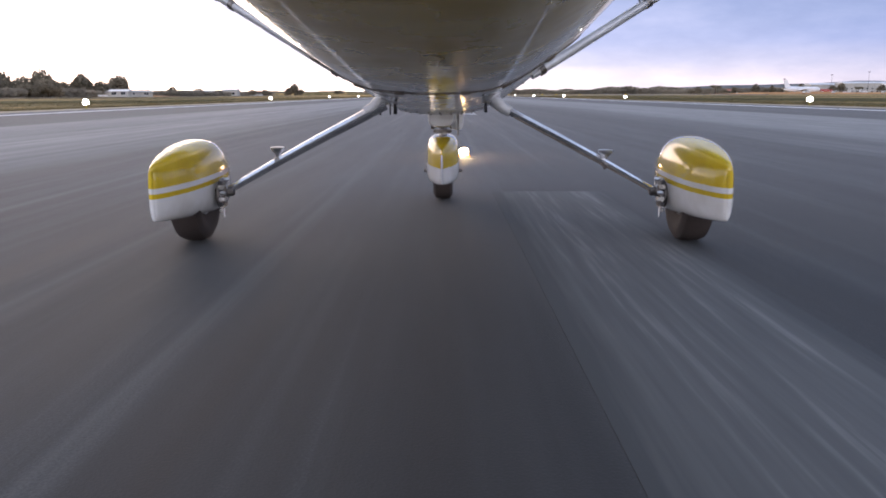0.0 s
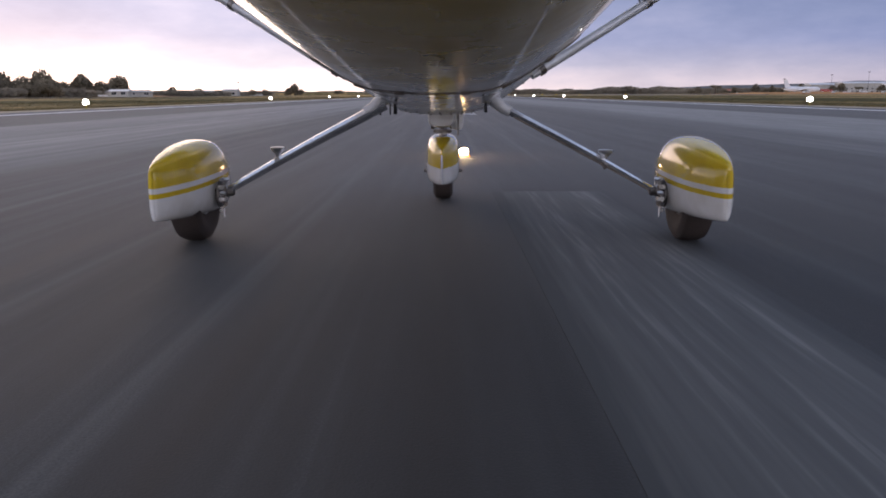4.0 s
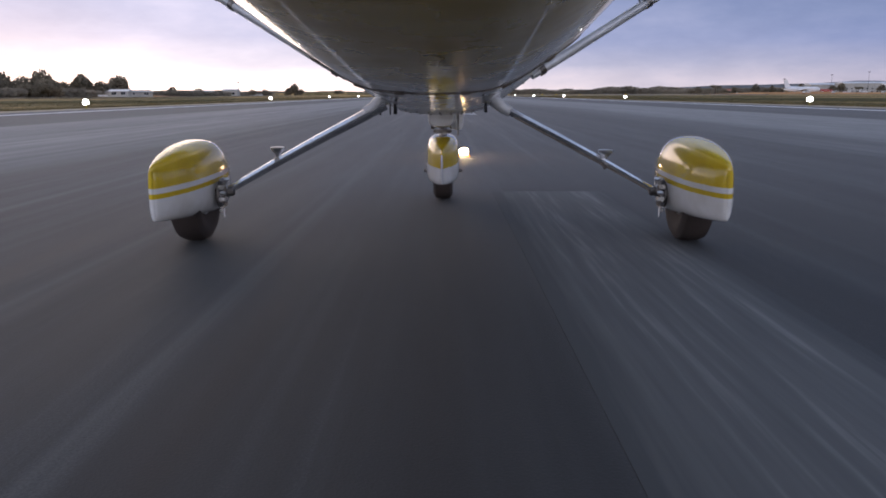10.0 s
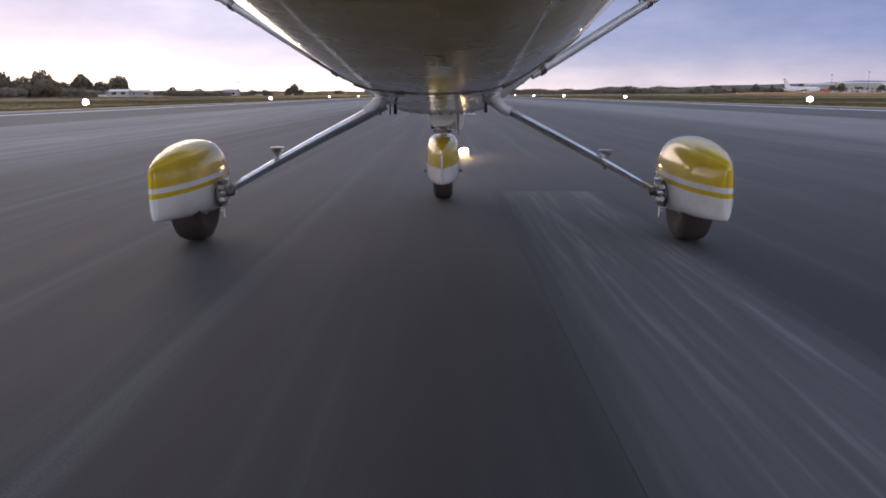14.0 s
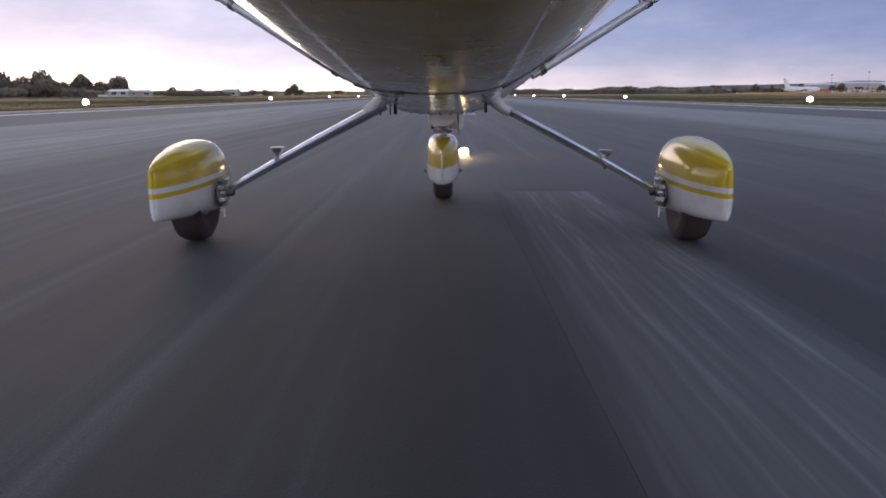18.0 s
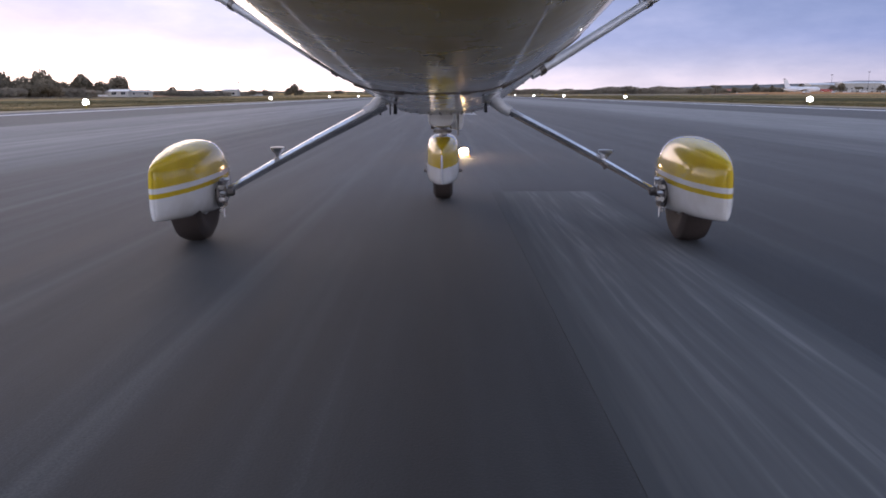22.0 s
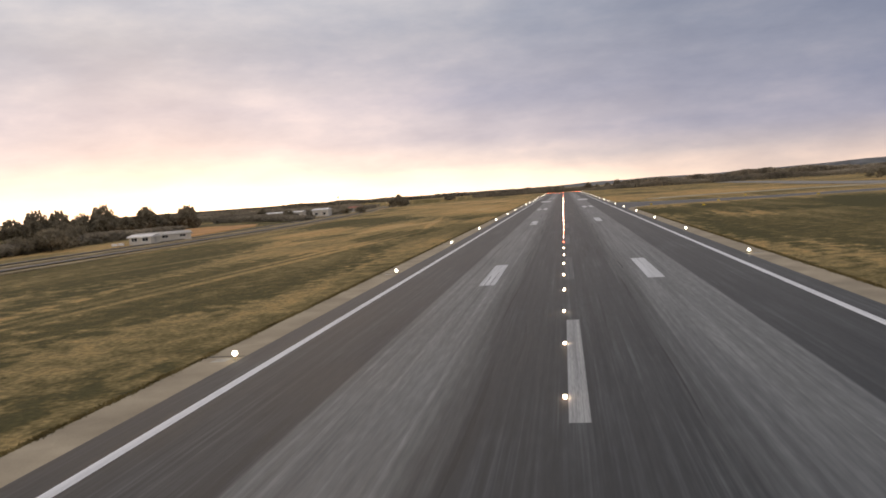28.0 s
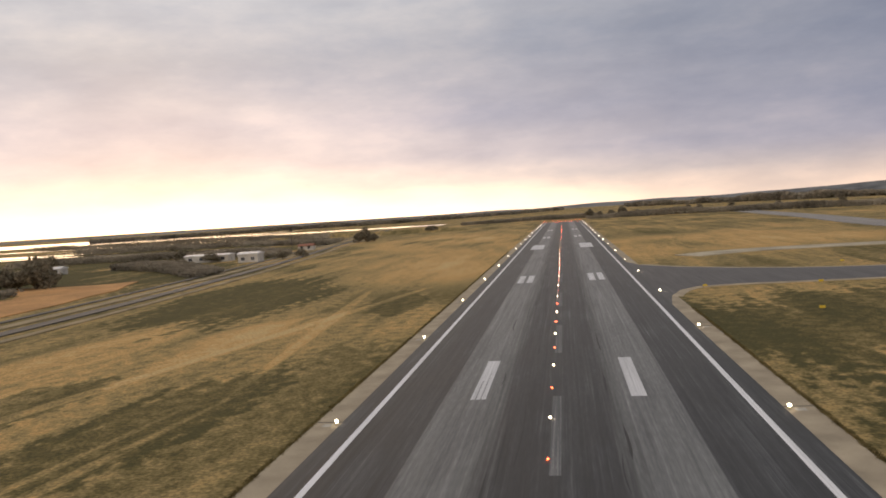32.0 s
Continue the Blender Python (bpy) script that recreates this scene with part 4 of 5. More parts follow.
first_edge = edge_light()
used = False
for x, y0, gap in ((MID - 19.7, 41.35, 44.4), (MID + 19.7, 43.65, 44.4)):
    for k in range(0, 22):
        m = pose(x, y0 + gap * k, -0.012)
        if used:
            copy_thing(first_edge, m)
        else:
            first_edge.matrix_world, used = m, True
for side in (-1, 1):
    for k in range(0, 20):
        yy = (41.35 if side < 0 else 43.65) + 44.4 * k
        xa, xb = sorted((MID + side * 19.5, MID + side * (HALF + 4.7)))
        slab("ground_cable_cut", M_TRENCH, xa, xb, yy + 0.9, yy + 1.12, -0.02, -0.009, "dark sealed cable cut across the shoulder", "cable cut")
        slab("ground_cable_pit", M_PIT, MID + side * 20.6 - 0.45, MID + side * 20.6 + 0.45, yy - 0.5, yy + 0.5, -0.03, -0.006, "pale concrete cable pit lid beside the edge light", "pit lid")
end_x = [LINE_L - 2 + 2.02 * i for i in range(19)]
end_light = thing("runway_end_light", (end_x[0], END, 0.0), "lit red light across the far runway end", "runway light", "runway end lights")
part("base", lathe(bmesh.new(), [(0.2, 0.0), (0.2, 0.05), (0.08, 0.08), (0.08, 0.2)], "z", 14), M_CAST, end_light)
part("globe", lathe(bmesh.new(), [(0.10, 0.2), (0.17, 0.28), (0.19, 0.38), (0.12, 0.5), (0.0, 0.54)], "z", 14), M_LAMP_RED, end_light, "glowing red globe")
for x in end_x[1:]:
    copy_thing(end_light, pose(x, END, 0))


# ---- far things ----
def leaf_cloud(bm, rng, centre, radii, count, size):
    """Many small tilted leaf clumps inside an ellipsoid, denser at its skin."""
    for _ in range(count):
        d = Vector((rng.gauss(0, 1), rng.gauss(0, 1), rng.gauss(0, 1))).normalized() * (0.55 + 0.45 * rng.random())
        p = Vector(centre) + Vector((d.x * radii[0], d.y * radii[1], d.z * radii[2]))
        s = size * (0.6 + 0.8 * rng.random())
        u = Vector((rng.gauss(0, 1), rng.gauss(0, 1), rng.gauss(0, 1))).normalized()
        v = u.orthogonal().normalized()
        w = u.cross(v)
        vs = [bm.verts.new(p + v * s * a + w * s * b + u * s * c) for a, b, c in ((-1, -0.3, 0), (0.1, -0.8, 0.3), (1, 0.2, 0), (0, 0.9, -0.2))]
        bm.faces.new(vs)


def tree(rng, height, spread, umbrella=False, dense=900):
    ob = thing("tree", (0, 0, 0), "dark green umbrella pine with a bare trunk" if umbrella else "dark broad-crowned tree in the dry grass", "tree", "airfield trees")
    low = 0.55 if umbrella else 0.10
    trunk = bmesh.new()
    tube(trunk, [(0, 0, -0.2), (0.1, 0, height * 0.3), (0.0, 0.1, height * 0.6), (0.05, 0, height * 0.85)], [height * 0.035, height * 0.028, height * 0.018, height * 0.006], 8)
    tips = []
    for k in range(6):
        a = k * 1.05 + rng.random() * 0.6
        z0 = height * (low + 0.06 * k * (1 - low))
        tip = Vector((math.cos(a) * spread * 0.7, math.sin(a) * spread * 0.7, z0 + height * (0.12 + 0.1 * rng.random())))
        tube(trunk, [(0.03, 0, z0), tuple(Vector((0, 0, z0)).lerp(tip, 0.5) + Vector((0, 0, 0.2))), tuple(tip)], [height * 0.014, height * 0.009, height * 0.004], 6)
        tips.append(tip)
    part("trunk", trunk, M_BARK, ob)
    crown = bmesh.new()
    for tip in tips:
        leaf_cloud(crown, rng, tip, (spread * 0.5, spread * 0.5, height * (0.10 if umbrella else 0.24)), dense // 7, height * 0.05)
    leaf_cloud(crown, rng, (0, 0, height * (0.78 if umbrella else 0.6)), (spread * 0.8, spread * 0.8, height * (0.13 if umbrella else 0.42)), dense // 2, height * 0.055)
    part("crown", crown, M_HAZED_LEAF, ob, smooth=False)
    return ob


def abeam(tangent, y):
    """Sideways place at distance y along a bearing, given by its tangent to starboard in 1358ths."""
    return tangent / 1358.0 * y


rng = random.Random(4)
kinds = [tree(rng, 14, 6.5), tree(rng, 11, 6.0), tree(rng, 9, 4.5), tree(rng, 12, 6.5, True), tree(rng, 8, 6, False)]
spots = [
         (3, 472, 620), (2, 442, 610), (4, 430, 640), (4, 490, 600), (2, 505, 610), (2, 542, 640), (0, 690, 700), (1, 675, 720), (0, 542, 720), (1, 558, 730), (0, 570, 720), (1, 585, 740), (4, 600, 720), (0, 620, 730), (4, 630, 650), (3, 720, 690), (0, 760, 700),
         (2, -185, 900), (4, -178, 900), (4, -540, 760), (2, -660, 600), (4, -668, 610), (4, -770, 420), (2, -782, 425), (4, 300, 1200), (2, 180, 1300), (4, 196, 1310), (4, 240, 1300), (2, 380, 1150)]
spots = [(k, abeam(b, y), y) for k, b, y in spots]
spots += [(k % 2 if k % 5 else 4, -290 + 3.3 * k + 4.0 * ((k * 7) % 3 - 1), BAR + 216 + 2.2 * k + 5.0 * ((k * 5) % 4 - 1.5)) for k in range(34)]
spots += [
          (0, -138, BAR + 569), (1, -133, BAR + 574), (2, -144, BAR + 572), (0, 34, BAR + 985), (1, 46, BAR + 990), (2, 58, BAR + 975), (0, 72, BAR + 980), (1, 88, BAR + 965), (2, 100, BAR + 960),
          (4, -145, BAR + 128), (4, -150, BAR + 140), (4, -148, BAR + 118), (2, -156, BAR + 150), (4, -160, BAR + 160), (4, -128, BAR + 405), (4, -136, BAR + 400), (2, -200, BAR + 420), (4, -176, BAR + 405)]
seen = set()
for k, x, y in spots:
    grown = (0.88 if x < -175 and y < BAR + 305 else 0.78 if x < 0 and y < BAR + 300 else 0.68 if x < 0 else 0.55 if y < 800 else 0.8) * (0.8 + 0.4 * rng.random()) / kinds[k].scale.z
    m = pose(x, y, 0, 0, 0, rng.random() * 360) @ Matrix.Diagonal((grown, grown, grown, 1))
    if k in seen:
        copy_thing(kinds[k], m)
    else:
        seen.add(k)
        kinds[k].matrix_world = m


def woods(name, pts, depth, height, label, mat, count, seed, base=0.0):
    """A distant belt of trees: a low earth bank with thousands of leaf clumps."""
    r = random.Random(seed)
    bm = bmesh.new()
    for _ in range(count):
        u = r.random() * (len(pts) - 1)
        i = int(u)
        a, b = Vector(pts[i]), Vector(pts[i + 1])
        p = a.lerp(b, u - i)
        h = p.z * (0.75 + 0.35 * noise.noise((p.x * 0.02, p.y * 0.02, seed)))
        c = Vector((p.x + r.uniform(-3, 3), p.y + r.uniform(0, depth), base + r.random() ** 0.7 * h))
        s = height * (0.5 + r.random())
        vs = []
        for k in range(5):
            an = 2 * math.pi * k / 5 + r.random()
            vs.append(bm.verts.new(c + Vector((math.cos(an) * s * 1.6, r.uniform(-1, 1) * s, math.sin(an) * s))))
        bm.faces.new(vs)
    ob = new(name, finish(name, bm, mat, False))
    return tagged(ob, label, "trees", kind="stuff")


woods("far_woods", [(abeam(-790, 1500), 1500, 5), (abeam(-560, 1600), 1600, 6), (abeam(-400, 1700), 1700, 9), (abeam(-280, 1700), 1700, 8), (abeam(-120, 2000), 2000, 8), (abeam(0, 2500), 2500, 9)], 60, 2.2,
      "distant dark woodland beyond the grass", M_HAZED_WOODS, 9000, 3)
woods("far_trees", [(abeam(100, 2300), 2300, 14), (abeam(250, 1900), 1900, 12), (abeam(330, 1700), 1700, 18), (abeam(480, 1500), 1500, 10), (abeam(640, 1300), 1300, 9), (abeam(900, 1200), 1200, 9)], 60, 2.2,
      "distant line of dark trees and scrub", M_HAZED_WOODS, 9000, 5)


for i, (pts, dep, n) in enumerate((([(-132, BAR + 300, 2.6), (-170, BAR + 345, 4.0), (-215, BAR + 380, 3.5)], 20, 2600), ([(-150, BAR + 420, 4), (-190, BAR + 455, 5), (-260, BAR + 470, 5), (-330, BAR + 450, 4)], 30, 3200),
                                  ([(-165, BAR + 560, 4), (-240, BAR + 620, 5), (-420, BAR + 640, 6)], 40, 2600), ([(-210, BAR + 300, 3.5), (-260, BAR + 330, 4.5), (-320, BAR + 340, 5)], 24, 2200),
                                  ([(-140, BAR + 60, 3), (-150, BAR + 110, 4), (-160, BAR + 170, 4), (-175, BAR + 250, 3)], 12, 2600), ([(-120, BAR + 960, 4), (-20, BAR + 1000, 6), (40, BAR + 980, 6)], 30, 2600), ([(-215, BAR + 700, 5), (-330, BAR + 800, 6), (-600, BAR + 820, 7)], 50, 2600),
                                  ([(30, BAR + 905, 5), (130, BAR + 880, 9), (230, BAR + 800, 8), (330, BAR + 720, 8), (470, BAR + 640, 8)], 40, 5200))):
    woods("scrub_hedge", pts, dep, 0.5, "low dark olive scrub beyond the runway grass", M_HAZED_WOODS, n * 3, 20 + i)


def hills(name, pts, label):
    """Low ridges of earth at the horizon, each a long mound."""
    bm = bmesh.new()
    rows = []
    for x, y, h in smooth_rows(pts, 12):
        hh = max(1.0, h * (1 + 0.25 * noise.noise((x * 0.006, y * 0.006, 1.0))))
        rows.append([Vector((x, y - 160, -2)), Vector((x, y - 80, hh * 0.55)), Vector((x, y, hh)), Vector((x, y + 120, hh * 0.5)), Vector((x, y + 220, -2))])
    rings(bm, rows, False, False)
    ob = new(name, finish(name, bm, M_HILL))
    return tagged(ob, label, "hill", kind="structure")


M_SOIL = material("bare_tan_soil", (0.47, 0.25, 0.105), 0.95, vary=0.25, scale=0.05, fine=1.0, bump=0.3)


def bank(name, x0, x1, y, h, label, mat=None):
    """A low graded earth bank with an uneven crest."""
    bm = bmesh.new()
    rows = []
    n = 40
    for k in range(n + 1):
        x = x0 + (x1 - x0) * k / n
        hh = h * (0.65 + 0.5 * noise.noise((x * 0.03, y * 0.03, 4.0))) * min(1, 6 * k / n, 6 * (n - k) / n)
        rows.append([Vector((x, y - 14, -0.3)), Vector((x, y - 5, hh * 0.7)), Vector((x, y, hh)), Vector((x, y + 8, hh * 0.8)), Vector((x, y + 25, -0.3))])
    rings(bm, rows, False, False)
    tagged(new(name, finish(name, bm, mat or M_SOIL)), label, "earth bank", kind="structure")


bank("ground_dry_rise", -300, -50, 905, 5.0, "low rise of dry brown grass beyond the airfield", M_FIELD)
bank("ground_earth_bank", 190, 480, 575, 2.2, "low bank of bare tan soil beside the apron")
bank("ground_soil_bank", 330, 640, 900, 4.5, "graded reddish soil bank behind the apron")
hills("backdrop_port_ridge", [(-2400, 2400, 3), (-1500, 2700, 5), (-900, 2900, 6), (-500, 3100, 7), (-100, 3400, 7), (200, 3450, 2)], "low hazy ridge on the horizon")
hills("backdrop_starboard_ridge", [(-250, 3500, 1), (100, 3400, 14), (500, 3200, 16), (900, 3000, 24), (1500, 2700, 38), (2400, 2300, 44), (3200, 1900, 46)], "low wooded ridge on the horizon")


def airliner(length, label, tail):
    ob = thing("parked_airliner", (0, 0, 0), label, "airliner", "parked aircraft")
    r = length * 0.072
    z = r * 1.7
    prof = [(0.02, -0.5), (0.45, -0.485), (0.8, -0.45), (1, -0.38), (1, 0.2), (0.8, 0.35), (0.45, 0.45), (0.15, 0.5)]
    part("fuselage", lathe(bmesh.new(), [(a * r, b * length) for a, b in prof], "x", 20, (0, 0, z)), M_JET, ob)
    fin = bmesh.new()
    rings(fin, [[Vector((x * length, y, z + r * 0.7 + h * length * 0.22)) for x, y in ((x0, -0.15), (x1, -0.1), (x1, 0.1), (x0, 0.15))] for h, x0, x1 in ((0, 0.30, 0.47), (1, 0.43, 0.51))])
    part("tail_fin", fin, tail, ob, smooth=False)
    for s in (-1, 1):
        w = bmesh.new()
        rings(w, [[Vector((x * length, s * yy * length, z - r * 0.4 + yy * length * 0.08 + dz)) for x, dz in ((x0, 0), (x1, 0.05), (x1, -0.05), (x0, -0.25))] for yy, x0, x1 in ((0.03, -0.1, 0.1), (0.45, 0.08, 0.13))])
        part("wing", w, M_JET, ob, smooth=False)
        t = bmesh.new()
        rings(t, [[Vector((x * length, s * yy * length, z + r * 0.5 + dz)) for x, dz in ((x0, 0), (x1, 0.03), (x1, -0.03), (x0, -0.12))] for yy, x0, x1 in ((0.01, 0.38, 0.47), (0.16, 0.45, 0.49))])
        part("tailplane", t, M_JET, ob, smooth=False)
        part("engine", lathe(bmesh.new(), [(0.3 * r, -0.06 * length), (0.5 * r, -0.055 * length), (0.5 * r, 0.03 * length), (0.25 * r, 0.05 * length)], "x", 14, (-0.06 * length, s * 0.15 * length, z - r * 0.9)), M_DARK, ob)
        part("main_leg", tube(bmesh.new(), [(0.02 * length, s * 0.07 * length, 0), (0.02 * length, s * 0.07 * length, z - r * 0.5)], 0.3, 8), M_DARK, ob)
    part("nose_leg", tube(bmesh.new(), [(-0.38 * length, 0, 0), (-0.38 * length, 0, z - r * 0.6)], 0.25, 8), M_DARK, ob)
    return ob


a1 = airliner(28, "white parked airliner with a dark-tipped tail fin", M_JET)
a1.matrix_world = pose(abeam(622, 600), 600, 0, 0, 0, 180)
a2 = airliner(34, "white parked airliner in front of the terminal", M_JET_BLUE)
a2.matrix_world = pose(abeam(810, 680), 680, 0, 0, 0, 170)


def small_plane():
    ob = thing("parked_light_plane", (0, 0, 0), "small white parked light plane", "aircraft", "parked light planes")
    part("fuselage", lathe(bmesh.new(), [(0.05, -3.4), (0.45, -3.2), (0.6, -1.8), (0.62, -0.6), (0.3, 2.0), (0.1, 3.6)], "x", 14, (0, 0, 1.3)), M_JET, ob)
    bm = bmesh.new()
    box(bm, (-1.6, -5.2, 2.05), (-0.2, 5.2, 2.2), 0.05)
    part("wing", bm, M_JET, ob)
    bm = bmesh.new()
    box(bm, (2.9, -0.06, 1.3), (3.7, 0.06, 2.7), 0.03)
    part("tail_fin", bm, M_JET, ob)
    bm = bmesh.new()
    box(bm, (2.9, -1.6, 1.35), (3.6, 1.6, 1.45), 0.03)
    part("tailplane", bm, M_JET, ob)
    for x, y in ((-2.8, 0), (-0.6, 1.1), (-0.6, -1.1)):
        part("wheel_leg", tube(bmesh.new(), [(x, y, 0), (x, y * 0.4, 1.0)], 0.09, 8), M_DARK, ob)
    return ob


sp = small_plane()
for i, (x, y, a) in enumerate(((630, 560, 20), (652, 575, 160), (678, 560, 40), (700, 590, 10), (730, 570, 190), (765, 560, 30))):
    m = pose(abeam(x, y), y, 0, 0, 0, a)
    if i:
        copy_thing(sp, m)
    else:
        sp.matrix_world = m


def building(name, x, y, w, d, h, label, roof=M_ROOF, wall=M_WALL, gable=1.5, rows=1, group="airport buildings"):
    ob = thing(name, (x, y, 0), label, "building", group)
    bm = bmesh.new()
    box(bm, (-w / 2, -d / 2, 0), (w / 2, d / 2, h))
    part("wall", bm, wall, ob, smooth=False)
    bm = bmesh.new()
    rings(bm, [[Vector((x, -d / 2 - 0.5, h)), Vector((x, 0, h + gable)), Vector((x, d / 2 + 0.5, h)), Vector((x, d / 2 + 0.5, h - 0.3)), Vector((x, -d / 2 - 0.5, h - 0.3))] for x in (-w / 2 - 0.4, w / 2 + 0.4)])
    part("roof", bm, roof, ob, smooth=False)
    n = max(2, int(w / 5))
    for r in range(rows):
        for i in range(n):
            cx = -w / 2 + (i + 0.5) * w / n
            z0 = 1.0 + r * 3.1
            top = min(z0 + 1.5, h - 0.35)
            win = bmesh.new()
            for lo, hi in (((cx - 1.0, z0 - 0.1), (cx + 1.0, z0)), ((cx - 1.0, top), (cx + 1.0, top + 0.1)), ((cx - 1.0, z0), (cx - 0.9, top)), ((cx + 0.9, z0), (cx + 1.0, top)), ((cx - 0.05, z0), (cx + 0.05, top))):
                box(win, (lo[0], -d / 2 - 0.09, lo[1]), (hi[0], -d / 2 + 0.05, hi[1]))
            frame_ob = part("window", win, M_ROOF, ob, smooth=False)
            for a, b in ((cx - 0.9, cx - 0.05), (cx + 0.05, cx + 0.9)):
                bm = bmesh.new()
                box(bm, (a, -d / 2 - 0.05, z0), (b, -d / 2 + 0.03, top))
                part("pane", bm, M_GLASS_DARK, frame_ob, "dark window pane", smooth=False)
    door = bmesh.new()
    box(door, (w / 2 - 0.02, -0.6, 0), (w / 2 + 0.07, 0.6, min(2.05, h - 0.3)), 0.02)
    door_ob = part("door", door, M_GREY_ROOF, ob, "grey side door", smooth=False)
    part("handle", tube(bmesh.new(), [(w / 2 + 0.1, 0.4, 0.95), (w / 2 + 0.1, 0.4, 1.15)], 0.02, 8), M_DARK, door_ob)
    return ob


building("terminal", abeam(665, 800), 800, 40, 16, 9, "long white airport hangar with a pale roof", rows=1)
building("hangar", abeam(730, 780), 780, 50, 20, 10, "pale grey hangar with a shallow roof", rows=2)
building("office", abeam(790, 740), 740, 30, 14, 8, "white two-storey airport building", rows=2)
building("hangar", abeam(620, 820), 820, 24, 12, 6, "low white hangar behind the parked airliner")
building("shed", abeam(500, 700), 700, 9, 6, 3, "small pale shed in dry grass", M_TILE_ROOF)
building("barn", -127, BAR + 158, 16, 8, 2.1, "grey-roofed low farm shed beside the road", M_GREY_ROOF, group="farm buildings", gable=0.8).rotation_euler = (0, 0, radians(38))
building("shed", -123, BAR + 140, 7, 5, 2.4, "small white shed beside the farm", M_ROOF, group="farm buildings", gable=0.6)
building("farmhouse", -180, BAR + 412, 24, 8, 3.6, "long white farm building behind scrub", M_ROOF, group="farm buildings", gable=0.6)
building("cottage", -149, BAR + 392, 10, 8, 4.2, "white cottage beside the road", M_ROOF, group="farm buildings", gable=0.8)
building("cottage", -238, BAR + 370, 8, 6, 3.0, "small white cottage in the fields", M_ROOF, group="farm buildings", gable=0.8)
building("cottage", -155, BAR + 492, 9, 6, 3.0, "pale roadside cottage with a tiled roof", M_TILE_ROOF, group="farm buildings", gable=1.0)


def truck():
    ob = thing("tank_truck", (abeam(664, 600), 600, 0), "red airport tank truck beside the airliner", "truck", rz=180)
    bm = bmesh.new()
    box(bm, (-5.0, -1.2, 0.9), (-3.0, 1.2, 3.2), 0.2)
    part("cab", bm, M_TRUCK, ob)
    part("tank", lathe(bmesh.new(), [(0.9, -2.8), (1.3, -2.6), (1.3, 4.6), (0.9, 4.8)], "x", 18, (0, 0, 2.3)), M_TRUCK, ob)
    bm = bmesh.new()
    box(bm, (-5.0, -0.9, 0.6), (5.0, 0.9, 0.95), 0.05)
    part("chassis", bm, M_DARK, ob)
    for x in (-4.0, 2.2, 3.6):
        for y in (-1.0, 1.0):
            tyre = part("wheel", lathe(bmesh.new(), [(0.2, -0.16), (0.5, -0.15), (0.52, 0.0), (0.5, 0.15), (0.2, 0.16)], "y", 18, (x, y, 0.52)), M_RUBBER, ob)
            part("rim", lathe(bmesh.new(), [(0.0, -0.12), (0.2, -0.13), (0.22, 0.0), (0.2, 0.13), (0.0, 0.12)], "y", 16, (x, y, 0.52)), M_STEEL, tyre, "grey steel rim")


truck()


def mast(x, y, h, label):
    ob = thing("lighting_mast", (x, y, 0), label, "mast", "apron masts")
    part("pole", tube(bmesh.new(), [(0, 0, 0), (0, 0, h)], [0.2, 0.09], 8), M_DARK, ob)
    bm = bmesh.new()
    box(bm, (-0.9, -0.3, h - 0.5), (0.9, 0.3, h + 0.25), 0.1)
    part("lamp_head", bm, M_DARK, ob)


for x, y, h in ((672, 760, 18), (736, 740, 20), (590, 800, 15), (-354, 700, 12)):
    mast(abeam(x, y), y, h, "thin dark lighting mast above the airfield")


def marker_board(x, y):
    ob = thing("airfield_sign", (x, y, -0.06), "low pale airfield sign board on two legs", "sign", "airfield signs")
    bm = bmesh.new()
    box(bm, (-0.9, -0.08, 0.35), (0.9, 0.08, 1.05), 0.03)
    part("board", bm, M_ROOF, ob)
    for s in (-0.6, 0.6):
        part("leg", tube(bmesh.new(), [(s, 0, 0), (s, 0, 0.4)], 0.04, 8), M_DARK, ob)


for x, y in ((-594, 290), (-586, 292)):
    marker_board(abeam(x, y), y)
# water and bare soil on the port side
for nm, x0, x1, y0, y1 in (("estuary", -1500, -450, 1290, 1500), ("pond", -520, -300, 900, 940), ("channel", -900, -330, 1020, 1048), ("reach", -640, -420, BAR + 640, BAR + 690), ("ditch", -310, -225, BAR + 565, BAR + 592), ("saltings", -440, -160, BAR + 1040, BAR + 1120), ("creek", -620, -360, 760, 780), ("lagoon", -1900, -700, 1500, 1700)):
    slab("water_" + nm, M_WATER, x0, x1, y0, y1, -0.5, 0.22, "still water shining beyond the fields", "water")
sheet("ground_bare_soil", [(-128, BAR + 178), (-131, BAR + 202), (-133, BAR + 226), (-137, BAR + 243), (-139, BAR + 262), (-147, BAR + 281), (-152, BAR + 296), (-160, BAR + 290), (-170, BAR + 283), (-172, BAR + 262), (-164, BAR + 246), (-168, BAR + 229), (-158, BAR + 213), (-160, BAR + 196), (-145, BAR + 187)], M_SOIL, 0.17, "bare orange soil beyond the road", "bare ground")
bank("ground_red_soil", -240, -150, BAR + 270, 1.2, "reddish bare soil beyond the road")
for x, y in ((41, BAR + 163), (70, BAR + 241), (52, BAR + 199), (84, BAR + 200), (30, BAR + 199.5)):
    ob = thing("taxiway_sign", (x, y, -0.06), "small yellow taxiway marker board", "sign", "taxiway markers")
    bm = bmesh.new()
    box(bm, (-0.45, -0.08, 0.25), (0.45, 0.08, 0.65), 0.03)
    part("board", bm, M_SIGN, ob)
    for q in (-0.4, 0.4):
        part("leg", tube(bmesh.new(), [(q, 0, 0), (q, 0, 0.3)], 0.04, 8), M_DARK, ob)


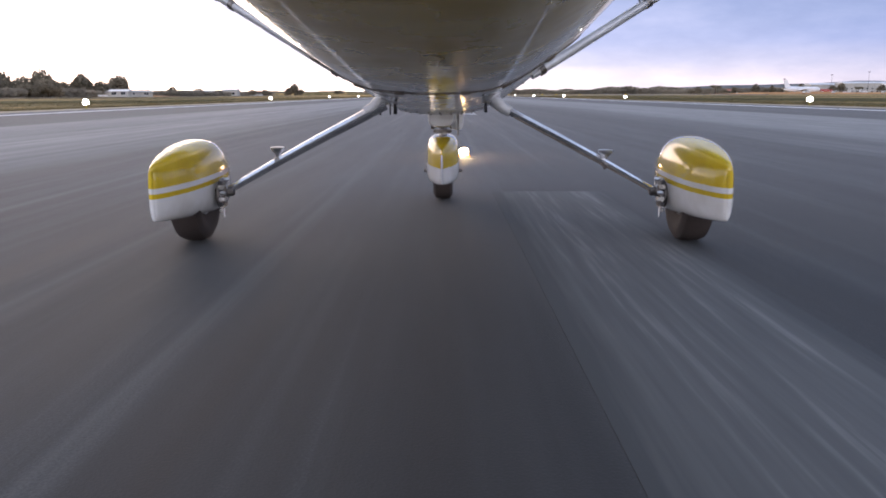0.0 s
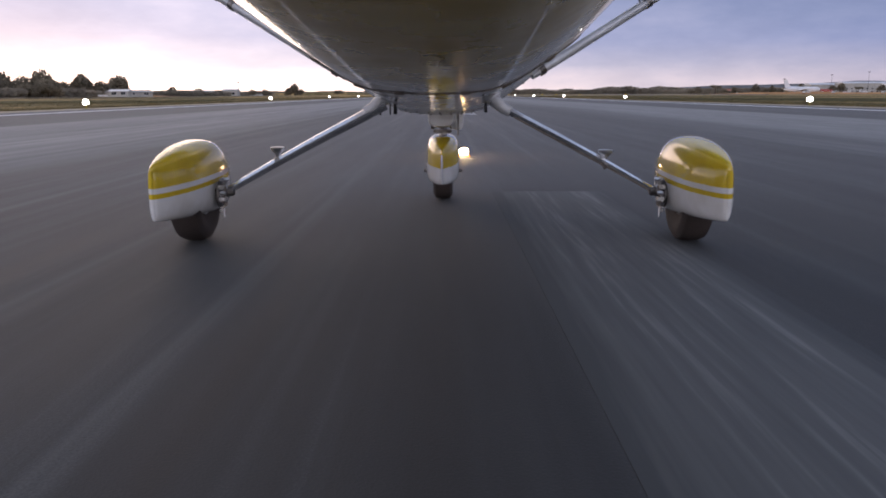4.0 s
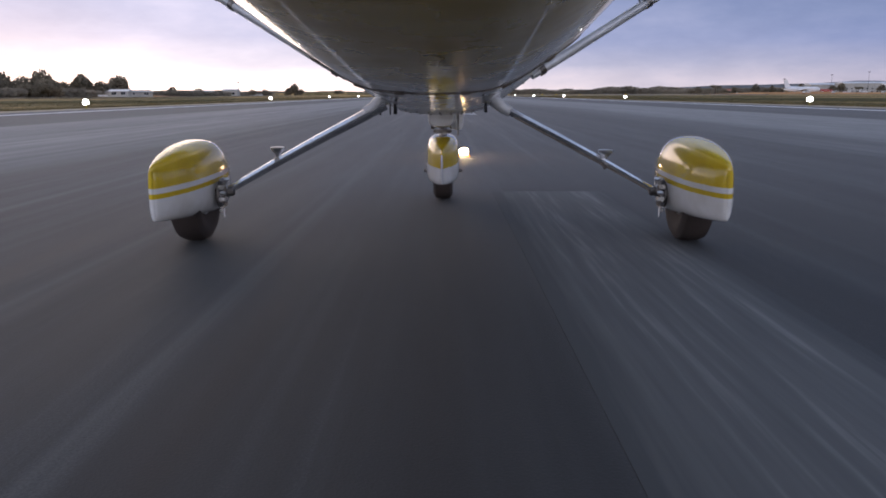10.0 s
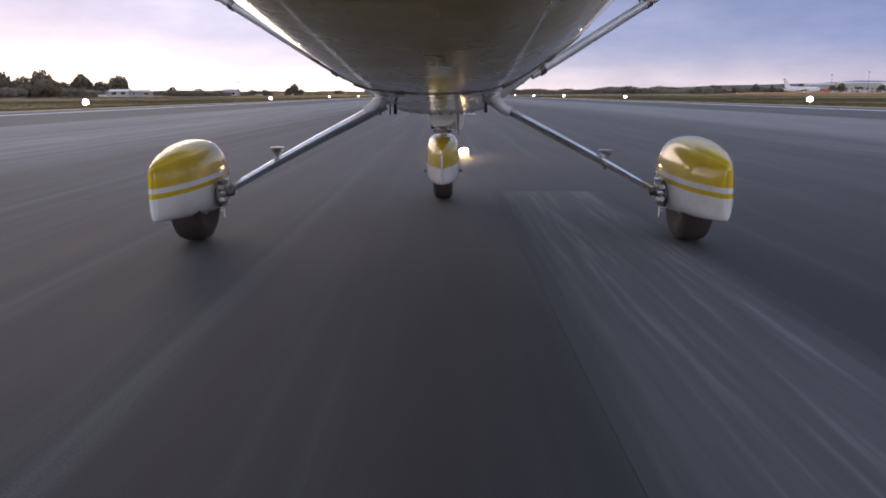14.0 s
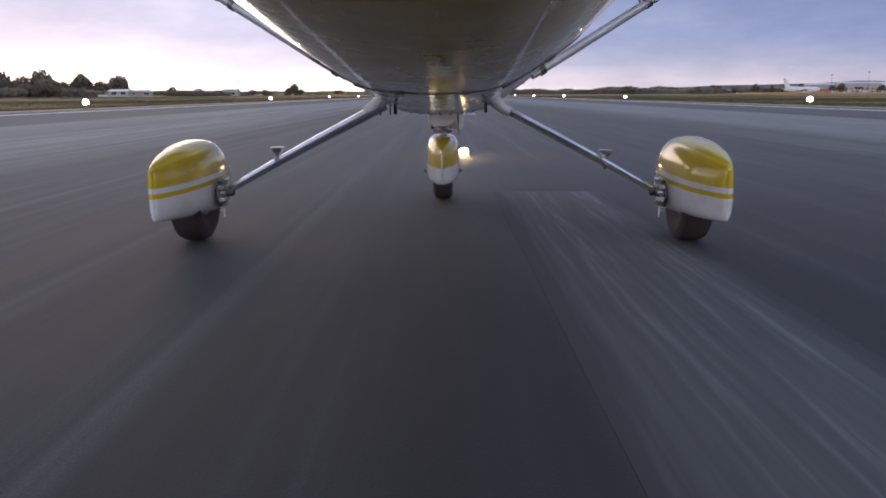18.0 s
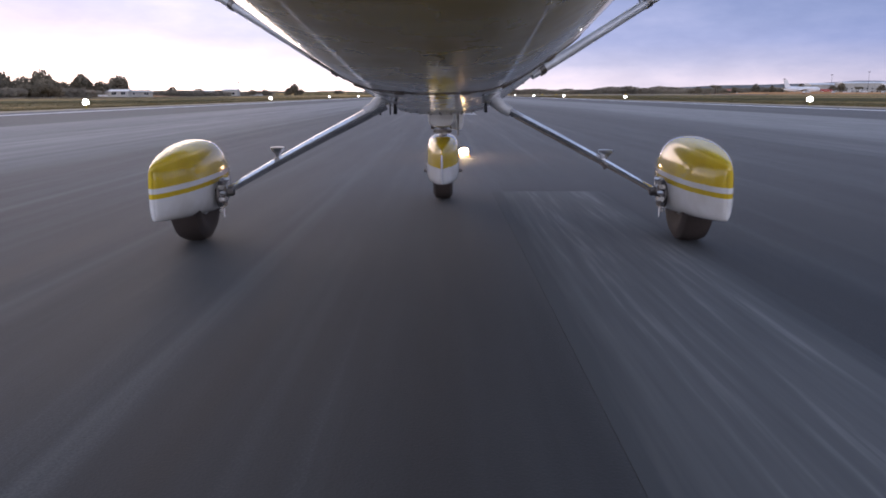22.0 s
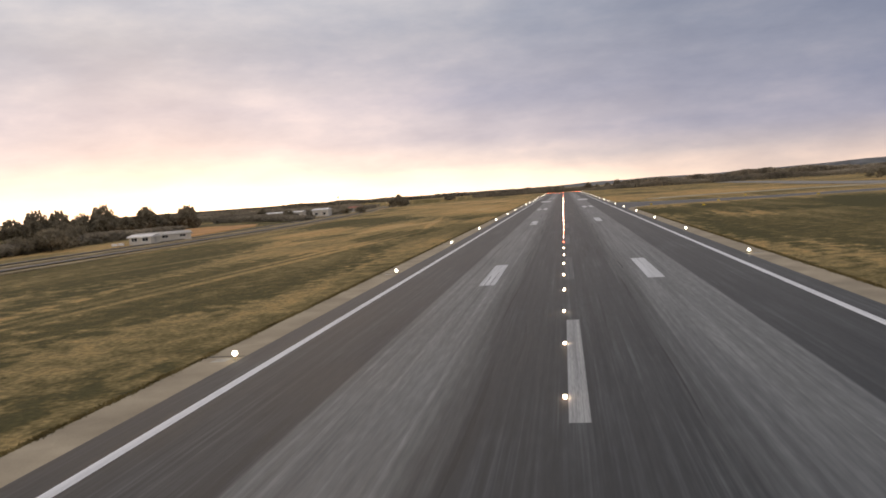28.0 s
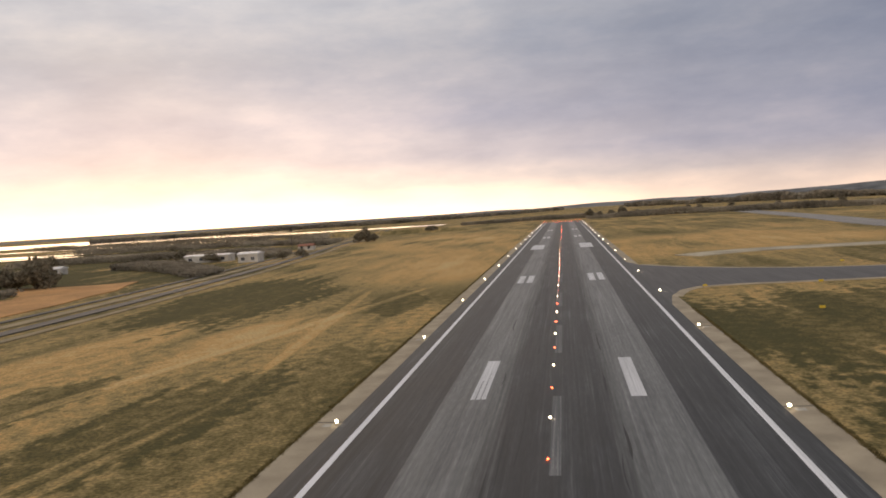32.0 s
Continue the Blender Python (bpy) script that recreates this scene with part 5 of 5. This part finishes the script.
# ---- grass tufts along the runway ----
def grass_strip(name, x0, x1, y0, y1, count, seed, label):
    r = np.random.RandomState(seed)
    xs = x0 + (x1 - x0) * r.rand(count)
    ys = y0 + (y1 - y0) * r.rand(count) ** 1.6
    hs = 0.012 + 0.03 * r.rand(count)
    an = r.rand(count) * math.pi
    ws = 0.03 + 0.06 * r.rand(count)
    lean = (r.rand(count, 2) - 0.5) * 0.5
    v = np.zeros((count, 3, 3))
    v[:, 0] = np.stack([xs - ws * np.cos(an), ys - ws * np.sin(an), np.full(count, -0.06)], 1)
    v[:, 1] = np.stack([xs + ws * np.cos(an), ys + ws * np.sin(an), np.full(count, -0.06)], 1)
    v[:, 2] = np.stack([xs + lean[:, 0], ys + lean[:, 1], hs - 0.06], 1)
    me = bpy.data.meshes.new(name)
    me.from_pydata(v.reshape(-1, 3).tolist(), [], np.arange(count * 3).reshape(-1, 3).tolist())
    me.materials.append(M_FIELD)
    tagged(new(name, me), label, "grass", kind="stuff")


grass_strip("grass_port", LINE_L - 34, LINE_L - 4.8, 5, 420, 60000, 1, "dry grass tufts beside the runway shoulder")
grass_strip("grass_starboard", LINE_R + 4.8, LINE_R + 34, 5, 330, 50000, 2, "dry olive grass tufts beside the runway shoulder")


def edge_weeds(name, x, spread, y0, y1, count, seed, label):
    """Uneven clumps of dry grass that creep over the edge of the shoulder."""
    r = np.random.RandomState(seed)
    knots = np.sort(y0 + (y1 - y0) * r.rand(count // 14))
    cy = np.repeat(knots, 14) + r.randn(len(knots) * 14) * 0.35
    cx = np.repeat(x + spread * (r.rand(len(knots)) - 0.35), 14) + r.randn(len(knots) * 14) * 0.10
    n = len(cx)
    h = 0.05 + 0.10 * r.rand(n)
    an, wd = r.rand(n) * math.pi, 0.03 + 0.05 * r.rand(n)
    lean = (r.rand(n, 2) - 0.5) * 0.22
    v = np.zeros((n, 3, 3))
    v[:, 0] = np.stack([cx - wd * np.cos(an), cy - wd * np.sin(an), np.full(n, -0.05)], 1)
    v[:, 1] = np.stack([cx + wd * np.cos(an), cy + wd * np.sin(an), np.full(n, -0.05)], 1)
    v[:, 2] = np.stack([cx + lean[:, 0], cy + lean[:, 1], h - 0.05], 1)
    me = bpy.data.meshes.new(name)
    me.from_pydata(v.reshape(-1, 3).tolist(), [], np.arange(n * 3).reshape(-1, 3).tolist())
    me.materials.append(M_WEED)
    tagged(new(name, me), label, "grass", kind="stuff")


edge_weeds("edge_weeds_port", LINE_L - 4.85, -0.5, 20, 520, 42000, 7, "ragged olive weeds along the shoulder edge")
edge_weeds("edge_weeds_starboard", LINE_R + 4.85, 0.5, 20, 330, 30000, 8, "ragged olive weeds along the shoulder edge")
